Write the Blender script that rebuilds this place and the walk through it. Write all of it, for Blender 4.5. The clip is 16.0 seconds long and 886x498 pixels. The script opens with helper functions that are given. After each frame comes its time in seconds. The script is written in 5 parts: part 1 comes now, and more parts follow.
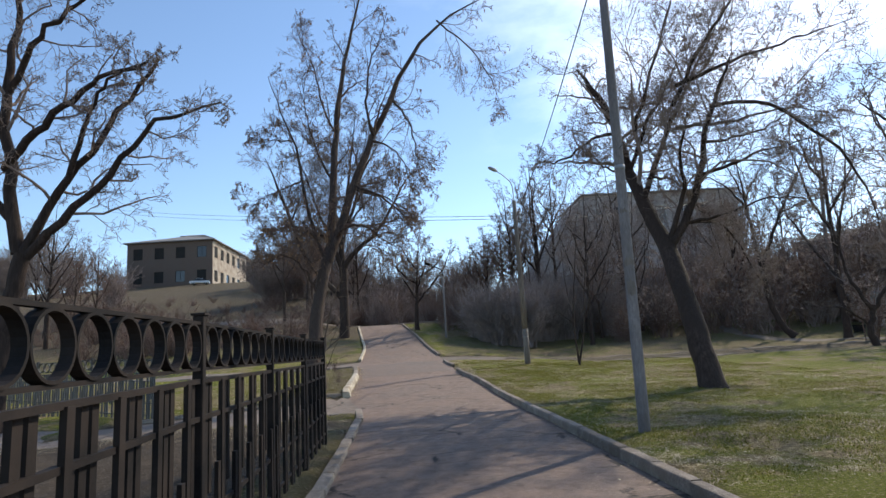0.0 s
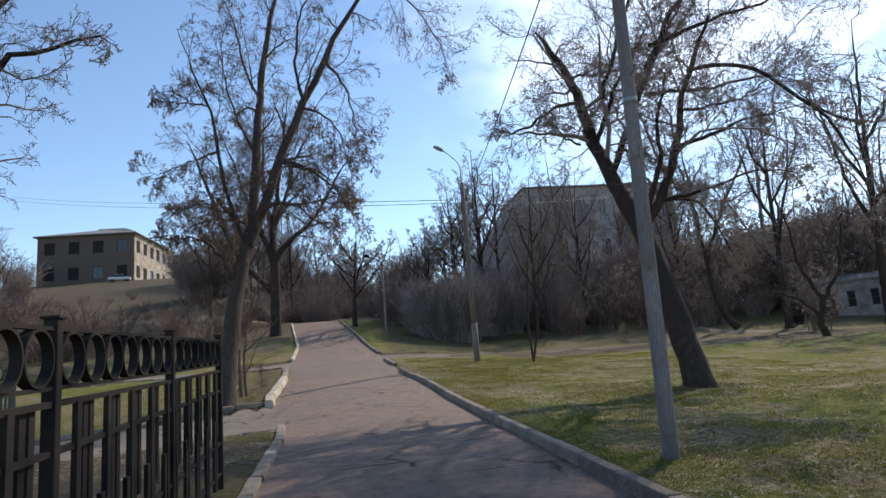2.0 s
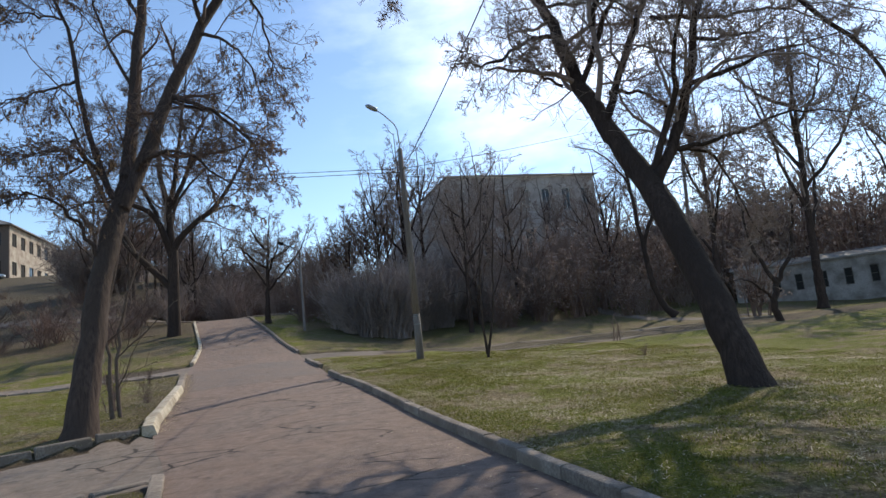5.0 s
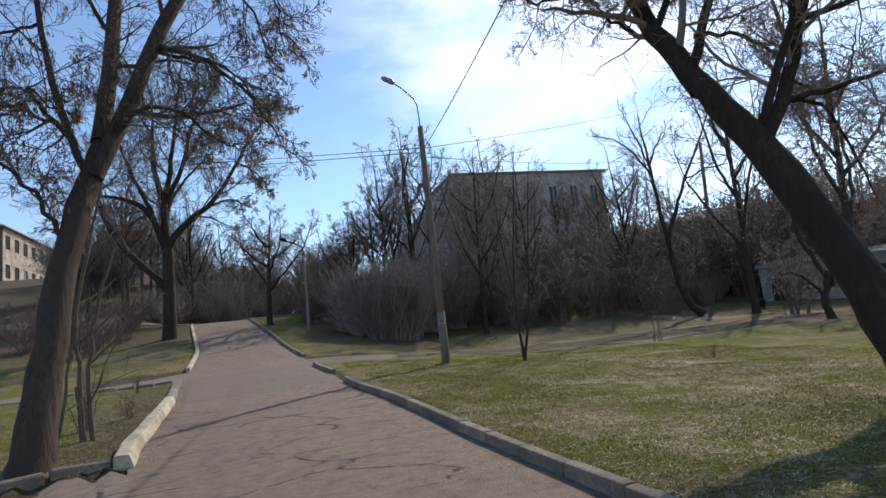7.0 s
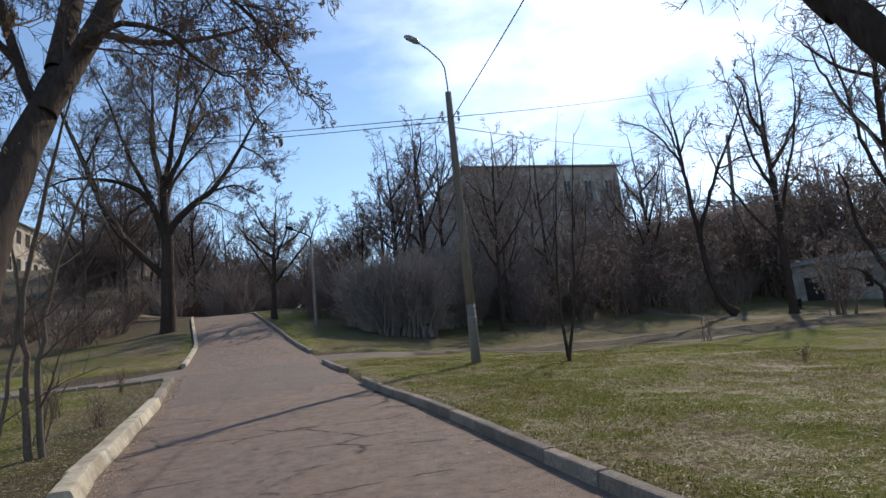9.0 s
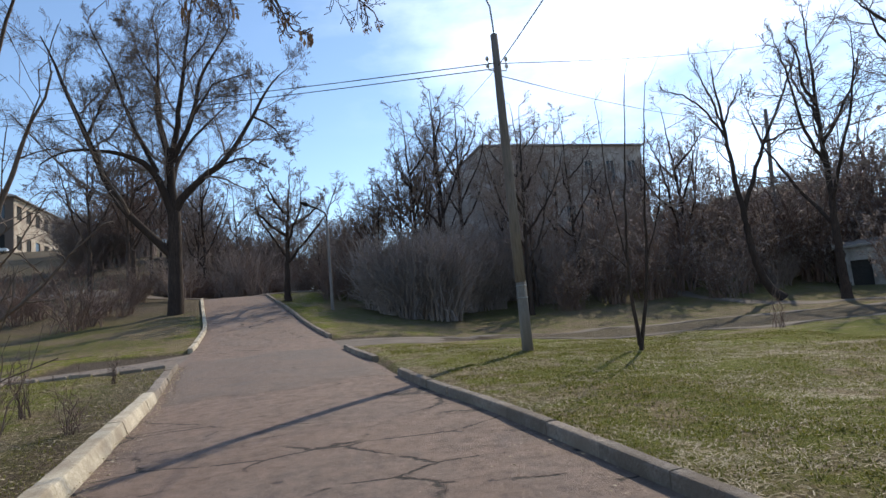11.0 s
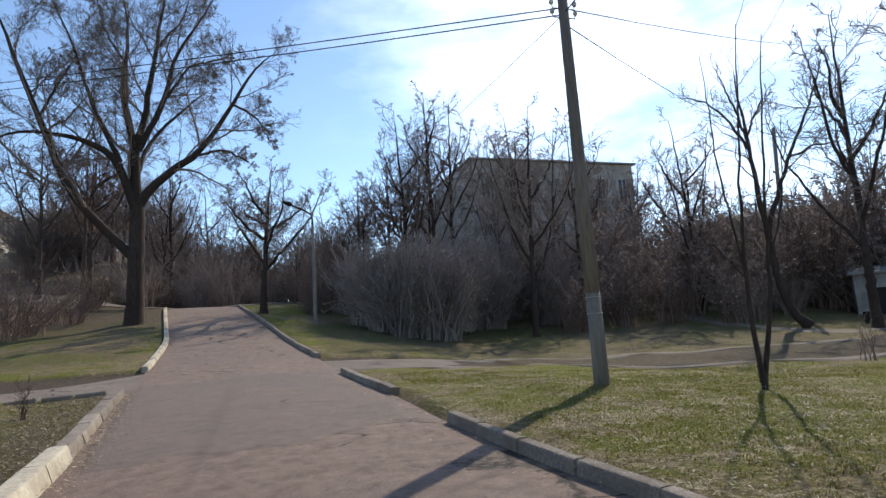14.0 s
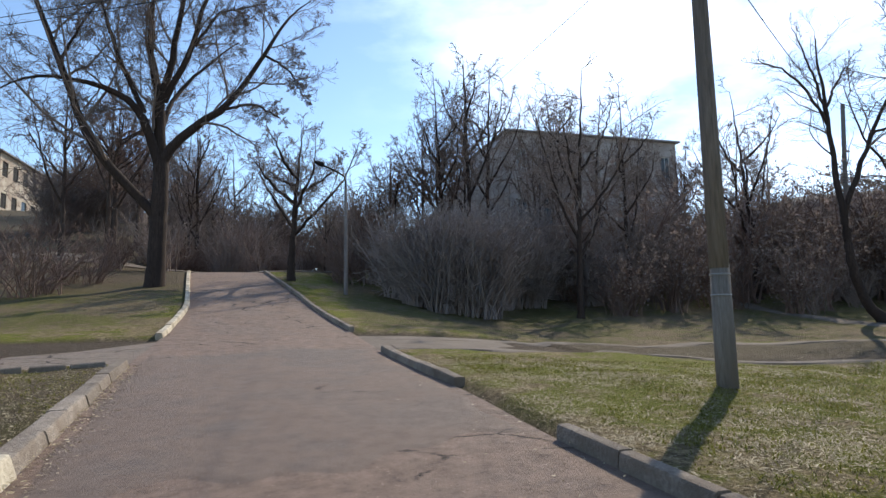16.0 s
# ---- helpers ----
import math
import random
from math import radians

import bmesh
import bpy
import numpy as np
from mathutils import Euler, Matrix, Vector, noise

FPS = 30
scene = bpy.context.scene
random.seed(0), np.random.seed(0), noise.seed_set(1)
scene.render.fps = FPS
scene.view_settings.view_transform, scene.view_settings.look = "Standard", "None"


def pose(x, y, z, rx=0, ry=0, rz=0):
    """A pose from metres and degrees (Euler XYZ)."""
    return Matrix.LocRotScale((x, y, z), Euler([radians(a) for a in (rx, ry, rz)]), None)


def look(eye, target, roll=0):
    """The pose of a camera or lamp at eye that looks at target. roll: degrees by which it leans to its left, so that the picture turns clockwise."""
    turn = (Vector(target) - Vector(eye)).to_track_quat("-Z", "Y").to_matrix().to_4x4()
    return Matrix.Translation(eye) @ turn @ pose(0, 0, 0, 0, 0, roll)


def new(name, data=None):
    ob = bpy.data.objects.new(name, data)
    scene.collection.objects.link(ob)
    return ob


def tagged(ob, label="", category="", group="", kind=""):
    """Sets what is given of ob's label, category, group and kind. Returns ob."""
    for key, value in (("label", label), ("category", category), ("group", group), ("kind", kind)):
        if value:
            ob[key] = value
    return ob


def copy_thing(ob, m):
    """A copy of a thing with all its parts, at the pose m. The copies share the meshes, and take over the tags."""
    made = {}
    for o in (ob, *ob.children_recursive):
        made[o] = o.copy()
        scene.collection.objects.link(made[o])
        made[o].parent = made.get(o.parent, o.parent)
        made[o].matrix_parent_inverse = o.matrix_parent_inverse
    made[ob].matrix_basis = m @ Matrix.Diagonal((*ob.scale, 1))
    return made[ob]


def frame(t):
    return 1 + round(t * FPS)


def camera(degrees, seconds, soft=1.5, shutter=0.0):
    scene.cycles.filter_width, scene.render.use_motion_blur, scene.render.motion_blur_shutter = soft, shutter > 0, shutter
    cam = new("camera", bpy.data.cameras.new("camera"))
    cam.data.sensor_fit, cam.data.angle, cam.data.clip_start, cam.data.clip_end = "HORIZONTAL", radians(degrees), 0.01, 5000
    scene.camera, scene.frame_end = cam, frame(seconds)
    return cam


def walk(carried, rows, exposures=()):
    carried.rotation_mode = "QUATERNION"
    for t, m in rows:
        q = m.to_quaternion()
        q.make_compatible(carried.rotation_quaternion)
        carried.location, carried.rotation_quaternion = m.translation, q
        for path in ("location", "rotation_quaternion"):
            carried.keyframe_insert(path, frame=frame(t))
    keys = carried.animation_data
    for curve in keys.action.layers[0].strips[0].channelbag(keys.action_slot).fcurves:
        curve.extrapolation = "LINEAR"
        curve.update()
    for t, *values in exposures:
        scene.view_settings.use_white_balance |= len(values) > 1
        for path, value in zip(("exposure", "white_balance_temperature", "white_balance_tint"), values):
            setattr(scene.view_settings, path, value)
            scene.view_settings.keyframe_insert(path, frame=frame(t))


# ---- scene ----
cam = camera(72.7, 16.0)
METRES, EYE, TILT, LEAN, TURN = 22.7, 1.5, 0.0, 0.0, -1.3
ROWS = [
    (0.0, 0.0, 0.0, 0.0, 0.65, 10.46, 3.54),
    (0.5, -0.0013, 0.032, 0.0012, -0.87, 10.43, 5.34),
    (1.0, -0.0039, 0.0653, 0.0021, -0.84, 10.28, 5.13),
    (1.5, -0.0043, 0.0953, 0.0035, -3.7, 9.4, 4.42),
    (2.0, -0.0064, 0.1283, 0.0043, -5.13, 9.7, 4.54),
    (2.5, -0.0068, 0.1593, 0.0048, -6.83, 9.63, 4.62),
    (3.0, -0.0113, 0.1931, 0.0057, -8.51, 10.37, 3.76),
    (3.5, -0.0142, 0.2252, 0.006, -10.98, 9.54, 4.78),
    (4.0, -0.0186, 0.2602, 0.0072, -11.51, 9.11, 5.43),
    (6.5, -0.0345, 0.4198, 0.0087, -15.62, 8.02, 6.67),
    (7.0, -0.0391, 0.4532, 0.0111, -13.2, 8.81, 6.4),
    (7.5, -0.0405, 0.4825, 0.0107, -12.65, 9.49, 6.99),
    (8.0, -0.0421, 0.5168, 0.0119, -12.18, 9.3, 6.16),
    (8.5, -0.0435, 0.5461, 0.0117, -12.84, 9.05, 5.67),
    (11.0, -0.0574, 0.6974, 0.0157, -11.92, 7.3, 5.25),
    (11.5, -0.0623, 0.7252, 0.0164, -9.7, 7.55, 5.64),
    (12.0, -0.0655, 0.7582, 0.0181, -7.51, 8.59, 5.68),
    (12.5, -0.0689, 0.7878, 0.0179, -8.52, 9.02, 5.63),
    (13.0, -0.0733, 0.8194, 0.0201, -11.25, 8.73, 4.4),
    (13.5, -0.079, 0.8471, 0.0217, -12.76, 9.6, 4.05),
    (14.0, -0.0812, 0.8788, 0.0229, -14.69, 8.87, 3.72),
    (14.5, -0.0851, 0.9063, 0.0237, -16.46, 8.49, 3.45),
    (15.0, -0.086, 0.9373, 0.024, -17.6, 7.39, 2.93),
    (15.5, -0.0897, 0.9646, 0.0251, -15.51, 6.58, 1.09),
    (16.0, -0.0897, 0.9942, 0.0264, -12.71, 6.71, 1.14),
]
walk(cam, [(t, pose(0, 0, EYE, TILT, LEAN, TURN) @ pose(METRES * x, METRES * y, METRES * z, 90 + pitch, roll, yaw)) for t, x, y, z, yaw, pitch, roll in ROWS], exposures=[(0.0, .56), (2.0, .46), (4.0, .42), (6.5, .40), (8.0, .26), (11.0, .46), (13.5, .52), (16.0, .62)])

# ---- world and sun ----
SUN_AZ, SUN_EL = radians(44), radians(39)
world = bpy.data.worlds.new("world")
scene.world = world
world.use_nodes = True
wn, wl = world.node_tree.nodes, world.node_tree.links
wn.clear()
w_out = wn.new("ShaderNodeOutputWorld")
w_bg = wn.new("ShaderNodeBackground")
w_sky = wn.new("ShaderNodeTexSky")
w_sky.sky_type, w_sky.sun_disc = "NISHITA", False
w_sky.sun_elevation, w_sky.sun_rotation = SUN_EL, SUN_AZ
w_sky.air_density, w_sky.dust_density, w_sky.ozone_density = 0.9, 0.12, 1.6
w_bg.inputs["Strength"].default_value = 0.15
# thin torn cloud, brightest where the sky itself is bright
w_tc, w_map, w_nz, w_rp = (wn.new("ShaderNode" + k) for k in ("TexCoord", "Mapping", "TexNoise", "ValToRGB"))
w_map.inputs["Scale"].default_value = (1.3, 1.3, 3.2)
w_nz.inputs["Scale"].default_value, w_nz.inputs["Detail"].default_value, w_nz.inputs["Roughness"].default_value = 2.2, 8, 0.55
w_rp.color_ramp.elements[0].position, w_rp.color_ramp.elements[1].position = 0.40, 0.74
wl.new(w_tc.outputs["Generated"], w_map.inputs[0])
wl.new(w_map.outputs[0], w_nz.inputs["Vector"])
wl.new(w_nz.outputs[0], w_rp.inputs[0])
w_gray = wn.new("ShaderNodeMix")
w_gray.data_type, w_gray.blend_type = "RGBA", "ADD"
w_gray.inputs[7].default_value = (7.0, 6.8, 6.6, 1)
# the veil thickens towards the sun's side of the sky
w_dot, w_near, w_mul = wn.new("ShaderNodeVectorMath"), wn.new("ShaderNodeValToRGB"), wn.new("ShaderNodeMath")
w_dot.operation, w_mul.operation = "DOT_PRODUCT", "MULTIPLY"
w_dot.inputs[1].default_value = (math.sin(SUN_AZ) * math.cos(SUN_EL), math.cos(SUN_AZ) * math.cos(SUN_EL), math.sin(SUN_EL))
w_near.color_ramp.interpolation = "EASE"
w_near.color_ramp.elements[0].position, w_near.color_ramp.elements[1].position = 0.74, 0.99
wl.new(w_tc.outputs["Generated"], w_dot.inputs[0])
wl.new(w_dot.outputs["Value"], w_near.inputs[0])
wl.new(w_near.outputs[0], w_mul.inputs[0])
wl.new(w_rp.outputs[0], w_mul.inputs[1])
wl.new(w_mul.outputs[0], w_gray.inputs[0])
w_hue = wn.new("ShaderNodeHueSaturation")
w_hue.inputs["Hue"].default_value, w_hue.inputs["Saturation"].default_value = 0.498, 1.02
wl.new(w_sky.outputs[0], w_hue.inputs["Color"])
wl.new(w_hue.outputs[0], w_gray.inputs[6])
wl.new(w_gray.outputs[2], w_bg.inputs["Color"])
wl.new(w_bg.outputs[0], w_out.inputs["Surface"])
sun_data = bpy.data.lights.new("sun", "SUN")
sun_data.energy, sun_data.angle, sun_data.color = 3.1, radians(0.53), (1.0, 0.90, 0.74)
sun = new("sun", sun_data)
sun.matrix_world = look((60 * math.sin(SUN_AZ), 60 * math.cos(SUN_AZ), 60), (60 * math.sin(SUN_AZ) - math.sin(SUN_AZ) * math.cos(SUN_EL), 60 * math.cos(SUN_AZ) - math.cos(SUN_AZ) * math.cos(SUN_EL), 60 - math.sin(SUN_EL)))


# ---- materials ----
def node_mat(name, rough=0.9, metal=0.0, spec=0.3):
    m = bpy.data.materials.new(name)
    m.use_nodes = True
    b = m.node_tree.nodes["Principled BSDF"]
    b.inputs["Roughness"].default_value = rough
    b.inputs["Metallic"].default_value = metal
    b.inputs["Specular IOR Level"].default_value = spec
    return m, m.node_tree.nodes, m.node_tree.links, b


def ramp(nodes, stops):
    r = nodes.new("ShaderNodeValToRGB")
    els = r.color_ramp.elements
    while len(els) < len(stops):
        els.new(0.5)
    for e, (p, c) in zip(els, stops):
        e.position, e.color = p, (*c, 1)
    return r


def noisy(nodes, links, scale, detail=6, rough=0.6, stretch=(1, 1, 1), coord="Object"):
    tc, mp, nz = nodes.new("ShaderNodeTexCoord"), nodes.new("ShaderNodeMapping"), nodes.new("ShaderNodeTexNoise")
    mp.inputs["Scale"].default_value = stretch
    nz.inputs["Scale"].default_value, nz.inputs["Detail"].default_value, nz.inputs["Roughness"].default_value = scale, detail, rough
    if coord == "World":
        links.new(nodes.new("ShaderNodeNewGeometry").outputs["Position"], mp.inputs[0])
    else:
        links.new(tc.outputs[coord], mp.inputs[0])
    links.new(mp.outputs[0], nz.inputs["Vector"])
    return nz


def mixed(nodes, links, fac, a, b, mode="MIX"):
    m = nodes.new("ShaderNodeMix")
    m.data_type, m.blend_type = "RGBA", mode
    for sock, v in ((m.inputs[0], fac), (m.inputs[6], a), (m.inputs[7], b)):
        if hasattr(v, "is_output"):
            links.new(v, sock)
        elif isinstance(v, tuple):
            sock.default_value = (*v, 1)
        else:
            sock.default_value = v
    return m.outputs[2]


def bumped(nodes, links, b, height, strength=0.4, dist=0.02):
    bp = nodes.new("ShaderNodeBump")
    bp.inputs["Strength"].default_value, bp.inputs["Distance"].default_value = strength, dist
    links.new(height, bp.inputs["Height"])
    links.new(bp.outputs[0], b.inputs["Normal"])


def surface(name, c0, c1, c2, big=0.8, fine=25, rough=0.9, metal=0.0, bump=0.4, dist=0.02, stretch=(1, 1, 1), vary=0.0, spec=0.3):
    """Two scales of noise between three colours, with bump."""
    m, n, l, b = node_mat(name, rough, metal, spec)
    where = "World" if vary else "Object"
    nf, nb = noisy(n, l, fine, 8, 0.65, stretch, where), noisy(n, l, big, 4, 0.6, stretch, where)
    rf = ramp(n, [(0.3, c0), (0.7, c1)])
    l.new(nf.outputs[0], rf.inputs[0])
    rb = ramp(n, [(0.4, (0, 0, 0)), (0.65, (1, 1, 1))])
    l.new(nb.outputs[0], rb.inputs[0])
    col = mixed(n, l, rb.outputs[0], rf.outputs[0], c2)
    if vary:
        oi, hs, mr = n.new("ShaderNodeObjectInfo"), n.new("ShaderNodeHueSaturation"), n.new("ShaderNodeMapRange")
        mr.inputs[3].default_value, mr.inputs[4].default_value = 1 - vary, 1 + vary
        l.new(oi.outputs["Random"], mr.inputs[0])
        l.new(mr.outputs[0], hs.inputs["Value"])
        l.new(col, hs.inputs["Color"])
        col = hs.outputs[0]
    l.new(col, b.inputs["Base Color"])
    bumped(n, l, b, nf.outputs[0], bump, dist)
    return m


def ground_mat():
    m, n, l, b = node_mat("grass_ground", 0.95, 0, 0.12)
    n1, n2, n3, n4, n5 = noisy(n, l, 0.3, 5, 0.6), noisy(n, l, 1.5, 6, 0.7), noisy(n, l, 38, 5, 0.8), noisy(n, l, 9, 6, 0.75), noisy(n, l, 24, 6, 0.8)
    green = ramp(n, [(0.32, (0.06, 0.07, 0.006)), (0.68, (0.205, 0.215, 0.026))])
    dry = ramp(n, [(0.34, (0.075, 0.055, 0.03)), (0.5, (0.21, 0.16, 0.088)), (0.66, (0.42, 0.33, 0.185))])
    l.new(n3.outputs[0], green.inputs[0])
    l.new(n4.outputs[0], dry.inputs[0])
    add, half = n.new("ShaderNodeMath"), n.new("ShaderNodeMath")
    add.operation, half.operation = "ADD", "MULTIPLY"
    l.new(n1.outputs[0], add.inputs[0])
    l.new(n2.outputs[0], add.inputs[1])
    half.inputs[1].default_value = 0.5
    l.new(add.outputs[0], half.inputs[0])
    fac = ramp(n, [(0.47, (0, 0, 0)), (0.55, (1, 1, 1))])
    l.new(half.outputs[0], fac.inputs[0])
    near = mixed(n, l, fac.outputs[0], green.outputs[0], dry.outputs[0])
    straw = ramp(n, [(0.55, (0, 0, 0)), (0.63, (1, 1, 1))])
    l.new(n5.outputs[0], straw.inputs[0])
    near = mixed(n, l, straw.outputs[0], near, (0.46, 0.38, 0.22))
    dark = ramp(n, [(0.34, (1, 1, 1)), (0.44, (0, 0, 0))])
    l.new(n3.outputs[0], dark.inputs[0])
    near = mixed(n, l, dark.outputs[0], near, (0.035, 0.032, 0.018))
    att = n.new("ShaderNodeAttribute")
    att.attribute_name = "bare"
    soil = ramp(n, [(0.3, (0.045, 0.035, 0.026)), (0.7, (0.14, 0.107, 0.078))])
    l.new(n4.outputs[0], soil.inputs[0])
    soil2 = mixed(n, l, straw.outputs[0], soil.outputs[0], (0.24, 0.19, 0.14))
    col = mixed(n, l, att.outputs["Fac"], near, soil2)
    l.new(col, b.inputs["Base Color"])
    bumped(n, l, b, n3.outputs[0], 1.0, 0.06)
    return m


def asphalt_mat(name="asphalt", tint=(1, 1, 1), worn=True):
    m, n, l, b = node_mat(name, 0.85, 0, 0.3)
    t = lambda c: tuple(a * k for a, k in zip(c, tint))
    fine, mid, big, grit = noisy(n, l, 150, 3, 0.7), noisy(n, l, 5, 8, 0.75), noisy(n, l, 0.4, 6, 0.65), noisy(n, l, 38, 3, 0.6)
    base = ramp(n, [(0.3, t((0.075, 0.066, 0.06))), (0.7, t((0.20, 0.178, 0.162)))])
    l.new(fine.outputs[0], base.inputs[0])
    pat = ramp(n, [(0.40, (0, 0, 0)), (0.50, (.9, .9, .9)), (0.62, (.25, .25, .25))])
    l.new(big.outputs[0], pat.inputs[0])
    c1 = mixed(n, l, pat.outputs[0], base.outputs[0], t((0.165, 0.132, 0.11)))
    dust = ramp(n, [(0.42, (0, 0, 0)), (0.66, (0.85, 0.85, 0.85) if worn else (.4, .4, .4))])
    l.new(mid.outputs[0], dust.inputs[0])
    c2 = mixed(n, l, dust.outputs[0], c1, t((0.235, 0.20, 0.172)))
    oil = ramp(n, [(0.30, (0.8, 0.8, 0.8) if worn else (.3, .3, .3)), (0.44, (0, 0, 0))])
    l.new(mid.outputs[0], oil.inputs[0])
    c2 = mixed(n, l, oil.outputs[0], c2, t((0.085, 0.073, 0.066)))
    chip = ramp(n, [(0.66 if worn else .74, (0, 0, 0)), (0.72 if worn else .8, (1, 1, 1))])
    l.new(grit.outputs[0], chip.inputs[0])
    c2 = mixed(n, l, chip.outputs[0], c2, t((0.36, 0.32, 0.28)))
    pit = ramp(n, [(0.30 if worn else .22, (.85, .85, .85)), (0.37 if worn else .3, (0, 0, 0))])
    l.new(grit.outputs[0], pit.inputs[0])
    c2 = mixed(n, l, pit.outputs[0], c2, t((0.07, 0.058, 0.052)))
    tc, mp, warp, vor = n.new("ShaderNodeTexCoord"), n.new("ShaderNodeMapping"), n.new("ShaderNodeMix"), n.new("ShaderNodeTexVoronoi")
    warp.data_type = "RGBA"
    warp.inputs[0].default_value = 0.2
    wz = noisy(n, l, 1.6, 8, 0.75)
    mp.inputs["Scale"].default_value = (0.6, 1.1, 1)
    l.new(tc.outputs["Object"], mp.inputs[0])
    l.new(mp.outputs[0], warp.inputs[6])
    l.new(wz.outputs[1], warp.inputs[7])
    vor.feature = "DISTANCE_TO_EDGE"
    vor.inputs["Scale"].default_value = 1.3
    l.new(warp.outputs[2], vor.inputs["Vector"])
    crack = ramp(n, [(0.0, (1, 1, 1)), (0.012, (0.8, 0.8, 0.8)), (0.026, (0, 0, 0))])
    l.new(vor.outputs["Distance"], crack.inputs[0])
    where = ramp(n, [(0.50 if worn else .58, (0, 0, 0)), (0.56 if worn else .64, (1, 1, 1))])
    wn2 = noisy(n, l, 0.55, 7, 0.7)
    l.new(wn2.outputs[0], where.inputs[0])
    cf = mixed(n, l, 1.0, crack.outputs[0], where.outputs[0], "MULTIPLY")
    c3 = mixed(n, l, cf, c2, (0.028, 0.023, 0.02))
    l.new(c3, b.inputs["Base Color"])
    hs = n.new("ShaderNodeMath")
    hs.operation = "SUBTRACT"
    l.new(fine.outputs[0], hs.inputs[0])
    l.new(cf, hs.inputs[1])
    bumped(n, l, b, hs.outputs[0], 0.8, 0.015)
    return m


M_GROUND, M_ASPH = ground_mat(), asphalt_mat("asphalt", (1.16, .98, .89))
M_PATCH = asphalt_mat("patched_asphalt", (1.10, .985, .93), False)
M_PATH = asphalt_mat("path_asphalt", (1.15, 1.08, 1.0))
M_DIRT = surface("trodden_earth", (0.10, 0.08, 0.062), (0.24, 0.195, 0.158), (0.13, 0.104, 0.082), 0.7, 24, 0.95)
M_SOIL = surface("yard_soil", (0.06, 0.05, 0.042), (0.15, 0.125, 0.105), (0.10, 0.085, 0.07), 1.0, 30, 0.95)
M_KERB = surface("kerb_concrete", (0.16, 0.13, 0.105), (0.38, 0.325, 0.27), (0.20, 0.16, 0.125), 2.2, 28, 0.95, bump=1.0, dist=0.03, vary=0.2)
M_KERBW = surface("limewashed_kerb", (0.42, 0.36, 0.26), (0.68, 0.61, 0.48), (0.34, 0.28, 0.21), 2.0, 22, 0.9, bump=0.9, dist=0.02, vary=0.12)
M_CONC = surface("pole_concrete", (0.15, 0.132, 0.128), (0.28, 0.25, 0.242), (0.11, 0.096, 0.092), 1.5, 40, 0.85, stretch=(1, 1, 0.25), bump=0.5)
M_CONCW = surface("weathered_pole", (0.120, 0.104, 0.092), (0.264, 0.236, 0.208), (0.136, 0.116, 0.100), 2.2, 35, 0.9, stretch=(1, 1, 0.12), bump=0.8)
M_GREYIRON = surface("faded_grey_iron", (0.06, 0.06, 0.058), (0.13, 0.128, 0.12), (0.09, 0.08, 0.07), 2.0, 50, 0.7)
M_TIMBER = surface("weathered_timber", (0.11, 0.092, 0.078), (0.25, 0.21, 0.18), (0.14, 0.116, 0.098), 2.0, 30, 0.95, stretch=(1, 1, 0.08), bump=0.9)
M_IRON = surface("black_iron", (0.006, 0.0055, 0.006), (0.015, 0.0135, 0.0135), (0.032, 0.024, 0.02), 2.0, 60, 0.7, spec=0.12, bump=0.25, dist=0.004)
M_BARK = surface("bark", (0.032, 0.021, 0.017), (0.12, 0.084, 0.067), (0.062, 0.044, 0.035), 1.5, 16, 0.95, stretch=(1, 1, 0.18), bump=1.0, dist=0.05)
M_BARK2 = surface("dark_bark", (0.018, 0.012, 0.0095), (0.082, 0.055, 0.044), (0.038, 0.026, 0.021), 1.5, 16, 0.95, stretch=(1, 1, 0.18), bump=1.0, dist=0.05)
M_PALEBARK = surface("pale_shoot_bark", (0.07, 0.05, 0.04), (0.21, 0.155, 0.12), (0.12, 0.09, 0.07), 2, 20, 0.85, bump=0.2)
M_TWIG = surface("twig_bark", (0.095, 0.06, 0.048), (0.25, 0.168, 0.134), (0.16, 0.106, 0.085), 2, 20, 0.9, bump=0.1, vary=0.25)
M_TWIGX = surface("shaded_thicket_twig", (0.135, 0.112, 0.104), (0.30, 0.25, 0.232), (0.2, 0.166, 0.154), 2, 20, 0.9, bump=0.1, vary=0.25)
M_TWIGD = surface("dark_twig_bark", (0.13, 0.098, 0.084), (0.31, 0.24, 0.205), (0.2, 0.152, 0.13), 2, 20, 0.9, bump=0.1, vary=0.3)
M_PLASTER = surface("grey_plaster", (0.32, 0.28, 0.26), (0.46, 0.41, 0.38), (0.26, 0.22, 0.20), 0.5, 8, 0.95, bump=0.4, vary=0.05)
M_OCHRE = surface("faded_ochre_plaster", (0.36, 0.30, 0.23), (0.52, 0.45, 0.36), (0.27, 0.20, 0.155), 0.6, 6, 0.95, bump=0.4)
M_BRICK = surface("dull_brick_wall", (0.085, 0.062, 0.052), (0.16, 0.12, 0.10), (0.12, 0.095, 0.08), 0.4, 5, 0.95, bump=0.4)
M_WHITE = surface("whitewashed_wall", (0.20, 0.187, 0.18), (0.34, 0.322, 0.312), (0.14, 0.125, 0.115), 0.8, 10, 0.9, bump=0.3)
M_ROOF = surface("slate_sheet_roof", (0.16, 0.155, 0.15), (0.30, 0.29, 0.28), (0.20, 0.18, 0.165), 0.7, 12, 0.85, bump=0.4)
# fill for openings: the darkness of the inside is put into its colour
M_DARK = surface("dark_opening", (0.015, 0.014, 0.014), (0.035, 0.032, 0.03), (0.02, 0.02, 0.02), 1, 8, 0.9, bump=0.1)
M_FRAME = surface("old_white_paint", (0.5, 0.48, 0.45), (0.68, 0.66, 0.62), (0.4, 0.37, 0.33), 2, 25, 0.8)
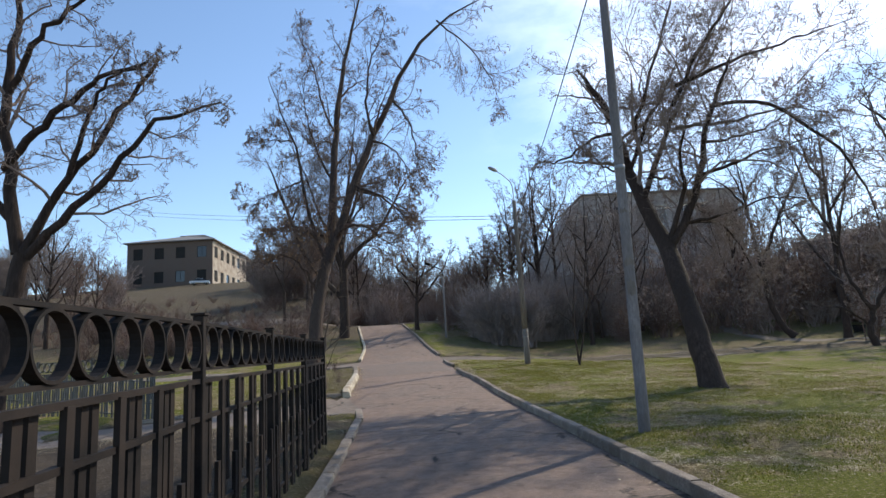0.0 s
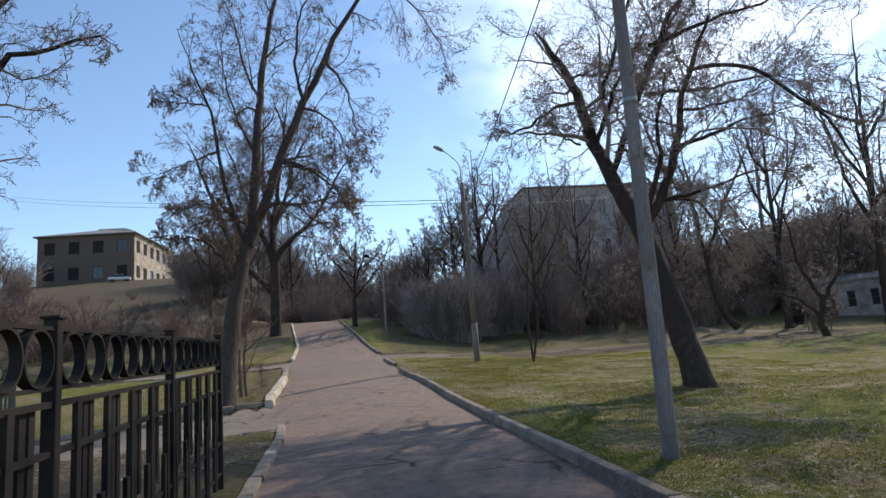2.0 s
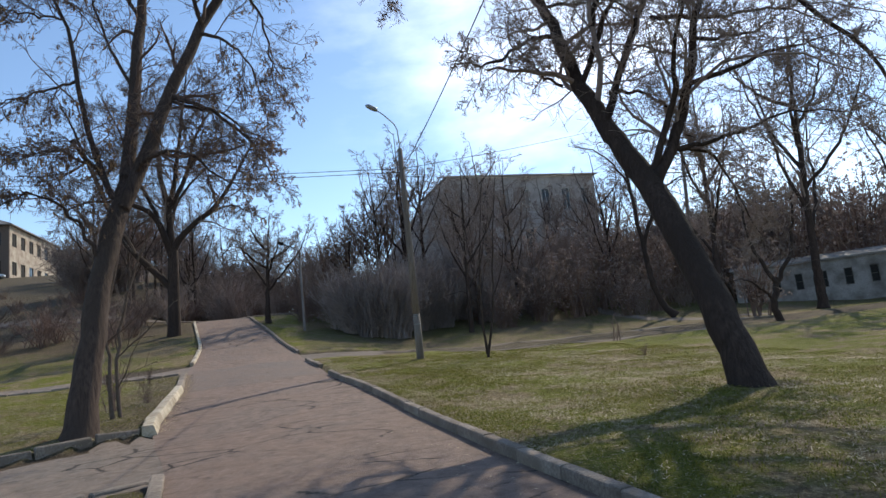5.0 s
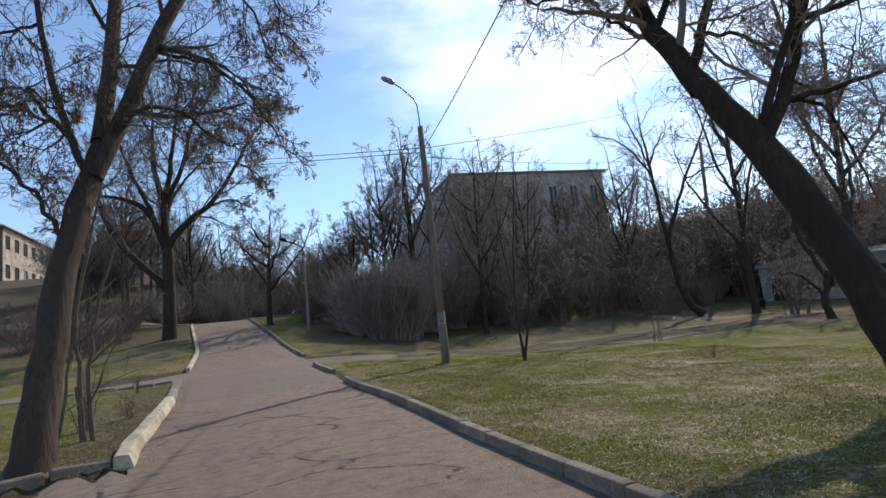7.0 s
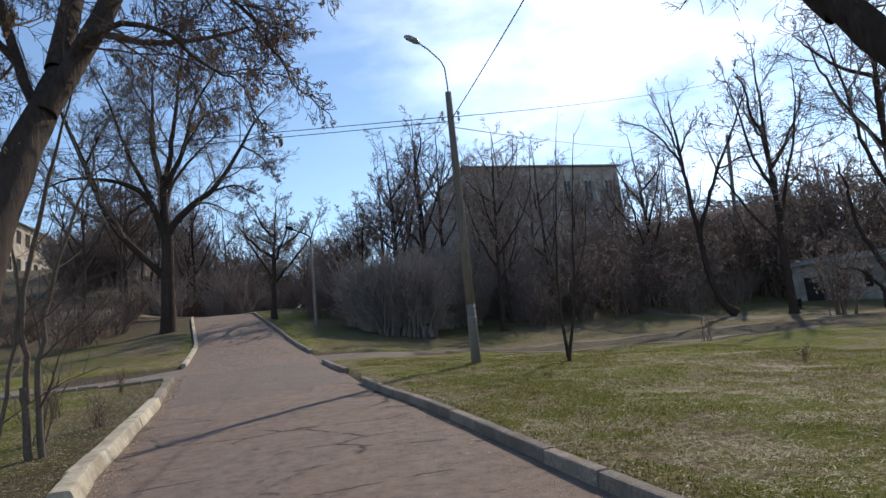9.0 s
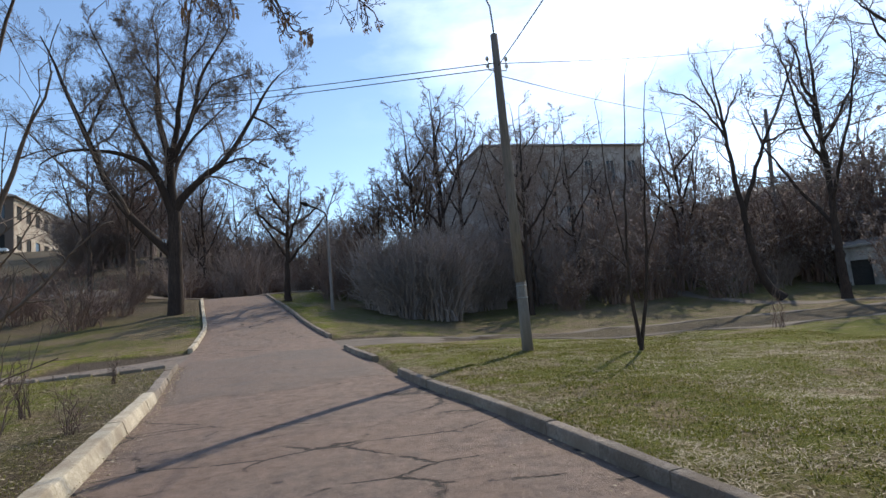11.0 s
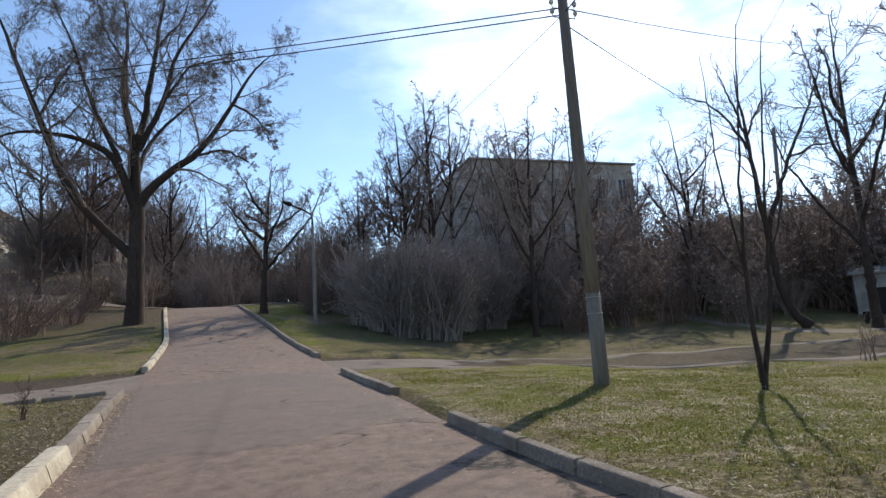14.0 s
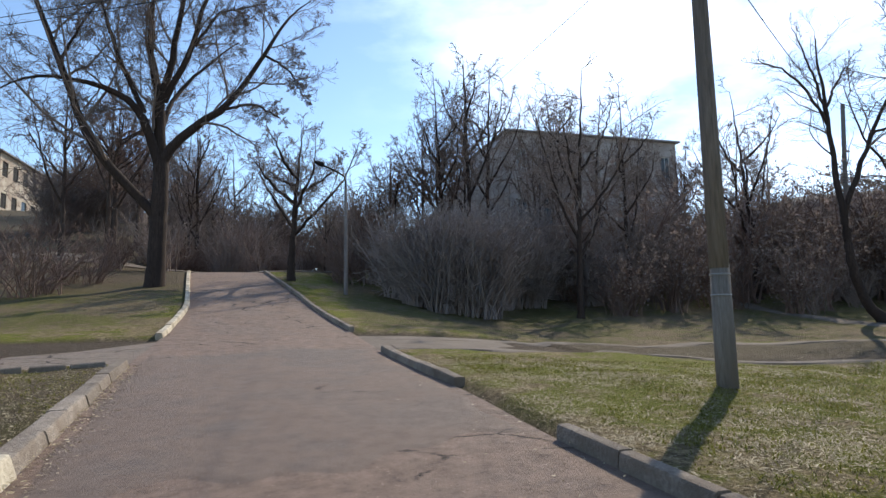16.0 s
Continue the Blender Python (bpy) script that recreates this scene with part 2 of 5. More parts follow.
M_GLASS, _n, _l, _b = node_mat("window_glass", 0.06, 0, 0.5)
_b.inputs["Base Color"].default_value = (0.03, 0.035, 0.04, 1)
M_WIRE = surface("cable_rubber", (0.012, 0.012, 0.012), (0.03, 0.03, 0.03), (0.02, 0.02, 0.02), 4, 40, 0.6, bump=0.05)
M_STEEL = surface("galvanised_steel", (0.22, 0.22, 0.22), (0.36, 0.36, 0.36), (0.28, 0.27, 0.26), 3, 40, 0.5, 0.6, bump=0.1)


def leaf_mat(name, c0, c1, thin=0.4):
    """Thin blades and leaves that let part of the light through, each with its own shade."""
    m, n, l, b = node_mat(name, 0.7, 0, 0.2)
    geo = n.new("ShaderNodeNewGeometry")
    r = ramp(n, [(0.0, c0), (1.0, c1)])
    l.new(geo.outputs["Random Per Island"], r.inputs[0])
    l.new(r.outputs[0], b.inputs["Base Color"])
    tr, mx = n.new("ShaderNodeBsdfTranslucent"), n.new("ShaderNodeMixShader")
    l.new(r.outputs[0], tr.inputs["Color"])
    mx.inputs[0].default_value = thin
    l.new(b.outputs[0], mx.inputs[1])
    l.new(tr.outputs[0], mx.inputs[2])
    l.new(mx.outputs[0], n["Material Output"].inputs["Surface"])
    return m


M_GRASS = leaf_mat("grass_blades", (0.08, 0.085, 0.010), (0.255, 0.245, 0.042))
M_HAY = leaf_mat("dead_grass", (0.20, 0.155, 0.085), (0.66, 0.57, 0.39), .3)
M_SEED = leaf_mat("dry_seed", (0.15, 0.085, 0.05), (0.36, 0.235, 0.14), .35)
M_DRYLEAF = leaf_mat("dry_leaf", (0.15, 0.122, 0.112), (0.34, 0.275, 0.25), .4)

# ---- plan of the ground ----
PROF_Y = [-400, -20, 0, 8, 15, 20, 25, 30, 35, 41, 46, 52, 58, 62, 66, 80, 140, 900]
PROF_Z = [-1.0, -.3, 0, .12, .28, .50, .80, 1.08, 1.33, 1.78, 2.45, 3.45, 4.55, 5.25, 5.6, 5.9, 8, 10]
RIGHT_Y = [-400, 0, 10, 15, 25, 30, 35, 40, 45, 55, 65, 80, 92, 110, 900]
RIGHT_Z = [-1.0, -.1, .02, .14, .5, .68, .82, .92, 1.08, 2.3, 4.9, 9.6, 13.5, 15, 17]
LEFT_Y = [-400, 0, 15, 20, 30, 38, 45, 55, 70, 90, 110, 140, 150, 900]
LEFT_Z = [-1.0, 0, .2, .45, 1.05, 1.5, 2.3, 3.7, 7.3, 11.9, 16.2, 22.4, 23, 25]
XR_Y = [-400, -20, 0, 6, 12.6, 18, 23, 27, 31, 36, 41, 46.3, 52.2, 61.5, 70, 900]
XR_X = [2.6, 2.6, 2.45, 2.34, 2.09, 1.75, 1.45, .9, .8, .42, .2, -.61, -1.44, -3.13, -4.0, -4.0]
XL_Y = [-400, -20, 0, 7.3, 15.8, 20, 28, 35, 40.4, 47.8, 62, 70, 900]
XL_X = [-1.0, -1.0, -1.1, -1.3, -1.85, -2.95, -3.58, -4.5, -4.93, -5.4, -7.6, -8.6, -8.6]


def smooth(t):
    t = np.clip(t, 0, 1)
    return t * t * (3 - 2 * t)


def soft_interp(y, ys, zs):
    return sum(np.interp(y + k, ys, zs) for k in (-1.5, -.75, 0, .75, 1.5)) / 5


def on_path(x, y):
    """1 on the side paths, 0 elsewhere."""
    m = ((x < 0) & (y > 15.4 + np.minimum(0, (x + 2) * .33)) & (y < 19.9 + np.minimum(0, (x + 3) * .4)) & (x > -9)) | ((x < 0) & (y > 35) & (y < 40.4) & (x > -9))
    return (m | ((x > -3) & (y > 36.2) & (y < 40.6) & (x < 6))).astype(float)


def ground_z(x, y):
    x, y = np.asarray(x, float), np.asarray(y, float)
    p, xr, xl = soft_interp(y, PROF_Y, PROF_Z), soft_interp(y, XR_Y, XR_X), soft_interp(y, XL_Y, XL_X)
    wr, wl_ = smooth((x - xr) / (11 + .45 * np.clip(y - 48, 0, 40))), smooth((xl - x) / 9)
    z = p + wr * (soft_interp(y, RIGHT_Y, RIGHT_Z) - p) + wl_ * (soft_interp(y, LEFT_Y, LEFT_Z) - p)
    out = np.maximum(x - xr, xl - x)
    lump = 0.03 * np.sin(x * 1.3 + y * .7) + 0.025 * np.sin(x * .6 - y * 1.7 + 2) + 0.012 * np.sin(x * 3.1 + y * 2.3)
    step = smooth((out - 0.05) / 0.25) * (1 - on_path(x, y))
    return z - 0.05 + step * 0.11 + lump * smooth((out - .4) / 1.5) * (1 - on_path(x, y))


def gz(x, y):
    return float(ground_z(x, y))


def road_z(y):
    return soft_interp(y, PROF_Y, PROF_Z)


# ---- mesh helpers ----
def mesh_of(name, verts, quads, material, shade_smooth=False):
    """Mesh from arrays of vertices and quads."""
    me = bpy.data.meshes.new(name)
    verts, quads = np.asarray(verts, np.float32), np.asarray(quads, np.int32)
    me.vertices.add(len(verts))
    me.vertices.foreach_set("co", verts.ravel())
    me.loops.add(quads.size)
    me.loops.foreach_set("vertex_index", quads.ravel())
    me.polygons.add(len(quads))
    me.polygons.foreach_set("loop_start", np.arange(len(quads), dtype=np.int32) * quads.shape[1])
    me.polygons.foreach_set("use_smooth", np.full(len(quads), shade_smooth))
    me.materials.append(material)
    me.update(calc_edges=True)
    me.validate()
    return me


def under(ob, parent):
    if parent is not None:
        ob.parent = parent
    return ob


def part(name, bm, material, parent=None, label="", shade_smooth=False):
    me = bpy.data.meshes.new(name)
    bm.to_mesh(me)
    bm.free()
    me.materials.append(material)
    if shade_smooth:
        me.polygons.foreach_set("use_smooth", np.full(len(me.polygons), True))
    ob = under(new(name, me), parent)
    return tagged(ob, label) if label else ob


def thing(name, at, label, category, group="", rz=0, kind=""):
    ob = new(name)
    ob.empty_display_size = 0.2
    ob.matrix_world = pose(*at, 0, 0, rz)
    return tagged(ob, label, category, group, kind)


def add_box(bm, x0, x1, y0, y1, z0, z1, m=None):
    vs = [bm.verts.new((x, y, z)) for x in (x0, x1) for y in (y0, y1) for z in (z0, z1)]
    for f in ((0, 1, 3, 2), (4, 6, 7, 5), (0, 4, 5, 1), (2, 3, 7, 6), (0, 2, 6, 4), (1, 5, 7, 3)):
        bm.faces.new([vs[i] for i in f])
    if m is not None:
        bmesh.ops.transform(bm, matrix=m, verts=vs)
    return vs


def box(name, x0, x1, y0, y1, z0, z1, material, parent=None, bevel=0.0, label="", m=None):
    bm = bmesh.new()
    add_box(bm, x0, x1, y0, y1, z0, z1, m)
    if bevel:
        bmesh.ops.bevel(bm, geom=bm.edges[:], offset=bevel, segments=2, affect="EDGES", profile=0.6)
    return part(name, bm, material, parent, label)


def tubes(P, R, n):
    """Vertices and quads of N tubes: P is N x K x 3, R is N x K."""
    P, R = np.asarray(P, float), np.asarray(R, float)
    N, K = R.shape
    T = np.gradient(P, axis=1)
    T /= np.linalg.norm(T, axis=2, keepdims=True) + 1e-9
    ref = np.where(np.abs(T[:, :1, 2:3]) > 0.8, np.array([1.0, 0, 0]), np.array([0, 0, 1.0]))
    U = np.cross(T, np.broadcast_to(ref, T.shape))
    U /= np.linalg.norm(U, axis=2, keepdims=True) + 1e-9
    W = np.cross(T, U)
    a = np.arange(n) * 2 * np.pi / n
    V = P[:, :, None] + R[:, :, None, None] * (np.cos(a)[:, None] * U[:, :, None] + np.sin(a)[:, None] * W[:, :, None])
    idx = np.arange(N * K * n).reshape(N, K, n)
    nxt = np.roll(idx, -1, axis=2)
    Q = np.stack([idx[:, :-1], nxt[:, :-1], nxt[:, 1:], idx[:, 1:]], axis=-1).reshape(-1, 4)
    return V.reshape(-1, 3), Q


def joined(sets):
    vs, qs, k = [], [], 0
    for v, q in sets:
        vs.append(v)
        qs.append(q + k)
        k += len(v)
    return np.concatenate(vs), np.concatenate(qs)


def rod(name, pts, radius, material, parent=None, n=8, label=""):
    pts = np.asarray(pts, float)
    rad = np.full(len(pts), radius) if np.isscalar(radius) else np.asarray(radius, float)
    d0, d1 = pts[1] - pts[0], pts[-1] - pts[-2]
    pts = np.concatenate([[pts[0] - d0 * 1e-3], pts, [pts[-1] + d1 * 1e-3]])
    rad = np.concatenate([[1e-4], rad, [1e-4]])
    v, q = tubes(pts[None], rad[None], n)
    ob = under(new(name, mesh_of(name, v, q, material, True)), parent)
    return tagged(ob, label) if label else ob


# ---- ground, road, paths ----
def lines(*spans):
    out = []
    for a, b, s in spans:
        out += list(np.arange(a, b, s))
    return np.array(out + [spans[-1][1]])


gx = lines((-900, -100, 100), (-100, -30, 5), (-30, -9, .8), (-9, 9, .12), (9, 30, .6), (30, 100, 4), (100, 900, 100))
gy = lines((-900, -50, 80), (-50, -6, 3), (-6, 46, .25), (46, 110, 1.2), (110, 200, 9), (200, 1700, 150))
GX, GY = np.meshgrid(gx, gy)
GZ = ground_z(GX, GY)
gi = np.arange(GX.size).reshape(GX.shape)
gq = np.stack([gi[:-1, :-1], gi[:-1, 1:], gi[1:, 1:], gi[1:, :-1]], -1).reshape(-1, 4)
ground_me = mesh_of("ground", np.stack([GX, GY, GZ], -1).reshape(-1, 3), gq, M_GROUND, True)
xr_g, xl_g = soft_interp(GY, XR_Y, XR_X), soft_interp(GY, XL_Y, XL_X)
edge = np.maximum(GX - xr_g, xl_g - GX)
bare = np.clip(np.maximum.reduce([1 - edge / .45, smooth((GY - 40) / 3) * smooth((GX - .2) / 1) * .55, (.45 * smooth((GY - 41) / 3) + .45 * smooth((GY - 48) / 10)) * smooth((-5 - GX) / 2), smooth((GY - 62) / 6) * .9, smooth((-2 - GX) / .5) * smooth((16 - GY) / 2), on_path(GX, GY), .9 * smooth((GX - .5) / 1) * smooth((GY - np.interp(GX, (0, 5, 8, 11, 14, 20, 40), (36.6, 36.4, 35.8, 34.3, 33.5, 33, 34)) + .4) / .8) * smooth((np.interp(GX, (0, 5, 8, 14, 20, 40), (40.4, 40.5, 41, 41.8, 41, 40)) + .4 - GY) / .8), .75 * smooth((2.2 - (xl_g - GX)) / 1.5) * (GX < 0) * (GY < 35)]), 0, 1)
ground_me.attributes.new("bare", "FLOAT", "POINT").data.foreach_set("value", bare.ravel().astype(np.float32))
tagged(new("ground", ground_me), "sloping lawn of patchy green and dead spring grass", "ground", kind="structure")


def strip(name, centre, material, label, lift=0.012, step=0.4):
    """A draped band; centre rows are (x0, y0, x1, y1): its two edges."""
    c = np.array(centre, float)
    t = np.linspace(0, len(c) - 1, int((len(c) - 1) * 3 / step) + 2)
    e = np.stack([np.interp(t, np.arange(len(c)), c[:, k]) for k in range(4)], 1)
    w = np.linspace(0, 1, 9)
    X = e[:, None, 0] * (1 - w) + e[:, None, 2] * w
    Y = e[:, None, 1] * (1 - w) + e[:, None, 3] * w
    jit = 0.10 * np.sin(t * 7.3) + 0.07 * np.sin(t * 17.1 + 1)
    Y[:, 0] += jit
    Y[:, -1] += np.roll(jit, 7)
    Z = ground_z(X, Y) + lift
    Z[:, 0] -= .07
    Z[:, -1] -= .07
    k = np.arange(X.size).reshape(X.shape)
    q = np.stack([k[:-1, :-1], k[1:, :-1], k[1:, 1:], k[:-1, 1:]], -1).reshape(-1, 4)
    return tagged(new(name, mesh_of(name, np.stack([X, Y, Z], -1).reshape(-1, 3), q, material, True)), label, "path", kind="structure")


ry = lines((-30, 46, .25), (46, 75, .6))
rw = np.linspace(0, 1, 15)
rl, rr = soft_interp(ry, XL_Y, XL_X) - .02, soft_interp(ry, XR_Y, XR_X) + .02
RX = rl[:, None] * (1 - rw) + rr[:, None] * rw
RY = np.repeat(ry[:, None], 15, 1)
RZ = road_z(RY) + 0.025 * (1 - (2 * rw - 1) ** 2) + 0.008 * np.sin(RX * 2.1 + RY) * np.sin(RY * .9)
ri = np.arange(RX.size).reshape(RX.shape)
rq = np.stack([ri[:-1, :-1], ri[:-1, 1:], ri[1:, 1:], ri[1:, :-1]], -1).reshape(-1, 4)
tagged(new("road", mesh_of("road", np.stack([RX, RY, RZ], -1).reshape(-1, 3), rq, M_ASPH, True)), "worn pinkish grey asphalt lane with cracks and patches", "road", kind="structure")
# newer, smoother layer of asphalt with ragged ends
pu, pv = np.meshgrid(np.linspace(0, 1, 40), np.linspace(0, 1, 60))
PY = (26.9 + 1.3 * pu + .22 * np.sin(pu * 9) + .1 * np.sin(pu * 31)) * (1 - pv) + (36.4 + .6 * pu + .25 * np.sin(pu * 11 + 1) + .08 * np.sin(pu * 37)) * pv
PX = (soft_interp(PY, XL_Y, XL_X) + .1 + .05 * np.sin(PY * 3)) * (1 - pu) + (soft_interp(PY, XR_Y, XR_X) - .12 + .05 * np.sin(PY * 4)) * pu
pw = (PX - soft_interp(PY, XL_Y, XL_X)) / (soft_interp(PY, XR_Y, XR_X) - soft_interp(PY, XL_Y, XL_X))
PZ = road_z(PY) + 0.025 * (1 - (2 * pw - 1) ** 2) + 0.008 * np.sin(PX * 2.1 + PY) * np.sin(PY * .9) + .012
PZ[0], PZ[-1], PZ[:, 0], PZ[:, -1] = PZ[0] - .03, PZ[-1] - .03, PZ[:, 0] - .03, PZ[:, -1] - .03
pi_ = np.arange(PX.size).reshape(PX.shape)
pq = np.stack([pi_[:-1, :-1], pi_[:-1, 1:], pi_[1:, 1:], pi_[1:, :-1]], -1).reshape(-1, 4)
tagged(new("road_patch", mesh_of("road_patch", np.stack([PX, PY, PZ], -1).reshape(-1, 3), pq, M_PATCH, True)), "smooth grey resurfaced stretch of the asphalt lane", "road", kind="structure")
strip("side_path_1", [(-1.85, 15.8, -2.9, 20), (-3.2, 15.2, -4.4, 19.2), (-6, 14.3, -7, 17.6), (-9, 13.4, -9, 16.6), (-20, 12.8, -20, 16.5)], M_PATH, "grey asphalt side path leaving the road", .045)
strip("side_path_2", [(-4.45, 35, -4.9, 40.4), (-6, 34.5, -6.3, 38.4), (-8, 34.1, -8.2, 37.3), (-10, 34, -10.2, 36.5), (-20, 33.7, -20, 36), (-34, 34, -34, 36)], M_PATH, "grey asphalt side path to the hillside", .045)
strip("dirt_path", [(.45, 36.3, .2, 40.6), (1.6, 36.5, 1.5, 40.3), (3, 37, 3, 40.0), (4.4, 38.2, 4.4, 39.6)], M_DIRT, "trodden earth path mouth beside the lane", .02)
strip("upper_track", [(.9, 38.7, .8, 40.0), (2.5, 39, 2.5, 40.1), (5, 39.5, 5.2, 40.5), (8, 40.2, 8, 41.1), (11, 40.9, 11, 41.7), (14.5, 41, 14.5, 41.7), (20, 40.3, 20.5, 41), (30, 39, 30, 39.8)], M_DIRT, "pale dusty wheel track on the earth path", .032)
strip("lower_track", [(.9, 36.8, .9, 37.9), (2.5, 36.8, 2.5, 37.6), (5, 36.4, 5.2, 37.1), (8, 35.9, 8, 36.5), (11, 34.3, 11, 34.9), (14.5, 33.5, 14.5, 34.1), (20, 33.1, 20.5, 33.7)], M_DIRT, "pale dusty wheel track on the earth path", .032)
strip("cross_lane", [(-26, 67, -26, 70.5), (-10, 66, -10, 69.5), (-2, 66.4, -2, 69.6), (10, 68, 10, 70)], M_DIRT, "pale earth lane across the top of the slope", .12)


# ---- kerbs ----
def kerb(name, label, xs_y, xs_x, y0, y1, width, height, material, side, wob=0.008, toe=0.0):
    rng = random.Random(name + str(y0))
    top = thing(name, (0, 0, 0), label, "kerb", kind="structure")
    base = bmesh.new()
    for v in add_box(base, -width / 2, width / 2, -.496, .496, -.25, height):
        if v.co.z < 0 and v.co.x * side < 0:
            v.co.x -= side * toe * 1.6
    bmesh.ops.bevel(base, geom=[e for e in base.edges if all(v.co.z > 0 for v in e.verts) and abs(e.verts[0].co.y - e.verts[1].co.y) > .5], offset=.03, segments=2, affect="EDGES", profile=.6)
    for v in base.verts:
        v.co += noise.noise_vector(v.co * 4 + Vector((y0, 0, 0))) * .014
    me = bpy.data.meshes.new("kerb_stone")
    base.to_mesh(me)
    base.free()
    me.materials.append(material)
    y = y0
    while y < y1 - .3:
        x, xb = (float(soft_interp(k, xs_y, xs_x)) for k in (y + .5, y + .6))
        slope = float(road_z(y + .9) - road_z(y + .1)) / .8
        ob = new("kerb_stone", me)
        ob.parent = top
        ob.matrix_world = pose(x + side * width / 2 + rng.uniform(-wob, wob), y + .5, float(road_z(y + .5)) + rng.uniform(-.012, .008), math.degrees(math.atan(slope)) + rng.uniform(-.3, .3), rng.uniform(-1.2, 1.2), math.degrees(-math.atan((xb - x) / .1)) + rng.uniform(-.5, .5))
        y += 1.0
    return top


kerb("kerb_right", "grey concrete kerb stones along the lawn edge", XR_Y, XR_X, -12, 27.9, .15, .145, M_KERB, 1)
kerb("kerb_right_short", "short row of kerb stones with broken ends", XR_Y, XR_X, 31.2, 36, .16, .14, M_KERB, 1)
kerb("kerb_right_far", "grey kerb stones climbing the slope", XR_Y, XR_X, 41, 63, .15, .14, M_KERB, 1)
kerb("kerb_left_near", "broken dirty kerb stones below the fence", XL_Y, XL_X, -10, 15.9, .17, .07, M_KERB, -1, .012)
kerb("kerb_left", "chunky limewashed kerb stones, chipped and leaning", XL_Y, XL_X, 20, 28, .2, .19, M_KERBW, -1, .008, .09)
kerb("kerb_left_worn", "crumbling grey kerb stones with gravel at the foot", XL_Y, XL_X, 28, 35, .2, .15, M_KERB, -1, .012, .07)
kerb("kerb_left_far", "pale kerb stones climbing the slope", XL_Y, XL_X, 40.4, 63, .17, .15, M_KERBW, -1, .008, .05)


def kerb_run(name, label, pts, width, height, material, seed):
    """Low broken stones along a line of (x, y) corners on the ground."""
    rng = random.Random(seed)
    top = thing(name, (0, 0, 0), label, "kerb", kind="structure")
    for (xa, ya), (xb, yb) in zip(pts, pts[1:]):
        run = math.hypot(xb - xa, yb - ya)
        n = max(1, round(run / .75))
        for i in range(n):
            t = (i + .5) / n
            x, y = xa + (xb - xa) * t, ya + (yb - ya) * t
            bm = bmesh.new()
            half = run / n / 2 * rng.uniform(.86, .98)
            add_box(bm, -half, half, -width / 2, width / 2, -.2, height * rng.uniform(.7, 1.1))
            bmesh.ops.bevel(bm, geom=bm.edges[:], offset=.02, segments=1, affect="EDGES")
            for v in bm.verts:
                v.co += noise.noise_vector(v.co * 5 + Vector((x, y, 0))) * .025
            ob = part("kerb_stone", bm, material, top)
            ob.matrix_world = pose(x + rng.uniform(-.02, .02), y + rng.uniform(-.03, .03), gz(x, y), rng.uniform(-3, 3), rng.uniform(-3, 3), math.degrees(math.atan2(yb - ya, xb - xa)) + rng.uniform(-3, 3))


kerb_run("kerb_side_path_far", "low pale kerb stones curving into the side path", [(-3.1, 20.15), (-3.8, 19.7), (-4.6, 19.3), (-6.2, 18.5), (-8.6, 17.2)], .16, .10, M_KERB, 3)
kerb_run("kerb_side_path_near", "sunken broken kerb stones edging the side path", [(-2.1, 16.15), (-2.8, 15.8), (-3.8, 15.1), (-6, 14.3)], .14, .07, M_KERB, 4)
kerb_run("kerb_upper_path", "broken dark kerb stones edging the upper side path", [(-4.75, 34.75), (-5.9, 34.4), (-7, 34.0), (-9.8, 33.8), (-14, 33.6)], .16, .09, M_KERB, 5)


# ---- trees ----
def resample(pts, K, rng, wig):
    pts = np.asarray(pts, float)
    s = np.concatenate([[0], np.cumsum(np.linalg.norm(np.diff(pts[:, :3], axis=0), axis=1))])
    t = np.linspace(0, s[-1], K)
    fine = np.stack([np.interp(t, s, pts[:, k]) for k in range(pts.shape[1])], 1)
    sm = fine.copy()
    for _ in range(2):
        sm[1:-1] = (sm[:-2] + 2 * sm[1:-1] + sm[2:]) / 4
    j = rng.normal(0, wig, (K, 3))
    j[0] = 0
    sm[:, :3] += j
    return sm, s[-1]


def sprout(rng, P, R, L, per, u0, u1, ang, ratio, K, wig, up, rmin, thick=.4, out=None):
    """Children of N polylines: per of each, from u0 to u1 along them."""
    N, KP = R.shape
    u = (np.linspace(u0, u1, per)[None] + rng.uniform(-.5, .5, (N, per)) * (u1 - u0) / max(per, 1)).clip(0.02, .995)
    f = u * (KP - 1)
    i = f.astype(int).clip(0, KP - 2)
    w = (f - i)[..., None]
    n = np.arange(N)[:, None]
    start = P[n, i] * (1 - w) + P[n, i + 1] * w
    rad = R[n, i] * (1 - w[..., 0]) + R[n, i + 1] * w[..., 0]
    tan = P[n, i + 1] - P[n, i]
    tan /= np.linalg.norm(tan, axis=-1, keepdims=True) + 1e-9
    rnd = rng.normal(0, 1, tan.shape)
    side = rnd - (rnd * tan).sum(-1, keepdims=True) * tan
    side /= np.linalg.norm(side, axis=-1, keepdims=True) + 1e-9
    a = np.radians(rng.uniform(ang[0], ang[1], (N, per)))[..., None]
    d = tan * np.cos(a) + side * np.sin(a)
    length = L[:, None] * ratio * (1.15 - .7 * u) * rng.uniform(.6, 1.25, (N, per))
    start, d, length, rad = start.reshape(-1, 3), d.reshape(-1, 3), length.ravel(), rad.ravel()
    pts = [start]
    step = (length / (K - 1))[:, None]
    for _ in range(K - 1):
        d = d + rng.normal(0, wig, d.shape) + np.array([0, 0, up])
        d /= np.linalg.norm(d, axis=1, keepdims=True)
        pts.append(pts[-1] + d * step)
    r0 = np.minimum(np.maximum(rad * thick, rmin), rad)
    CR = r0[:, None] * np.linspace(1, .35, K)[None]
    return np.stack(pts, 1), np.maximum(CR, rmin * .6), length


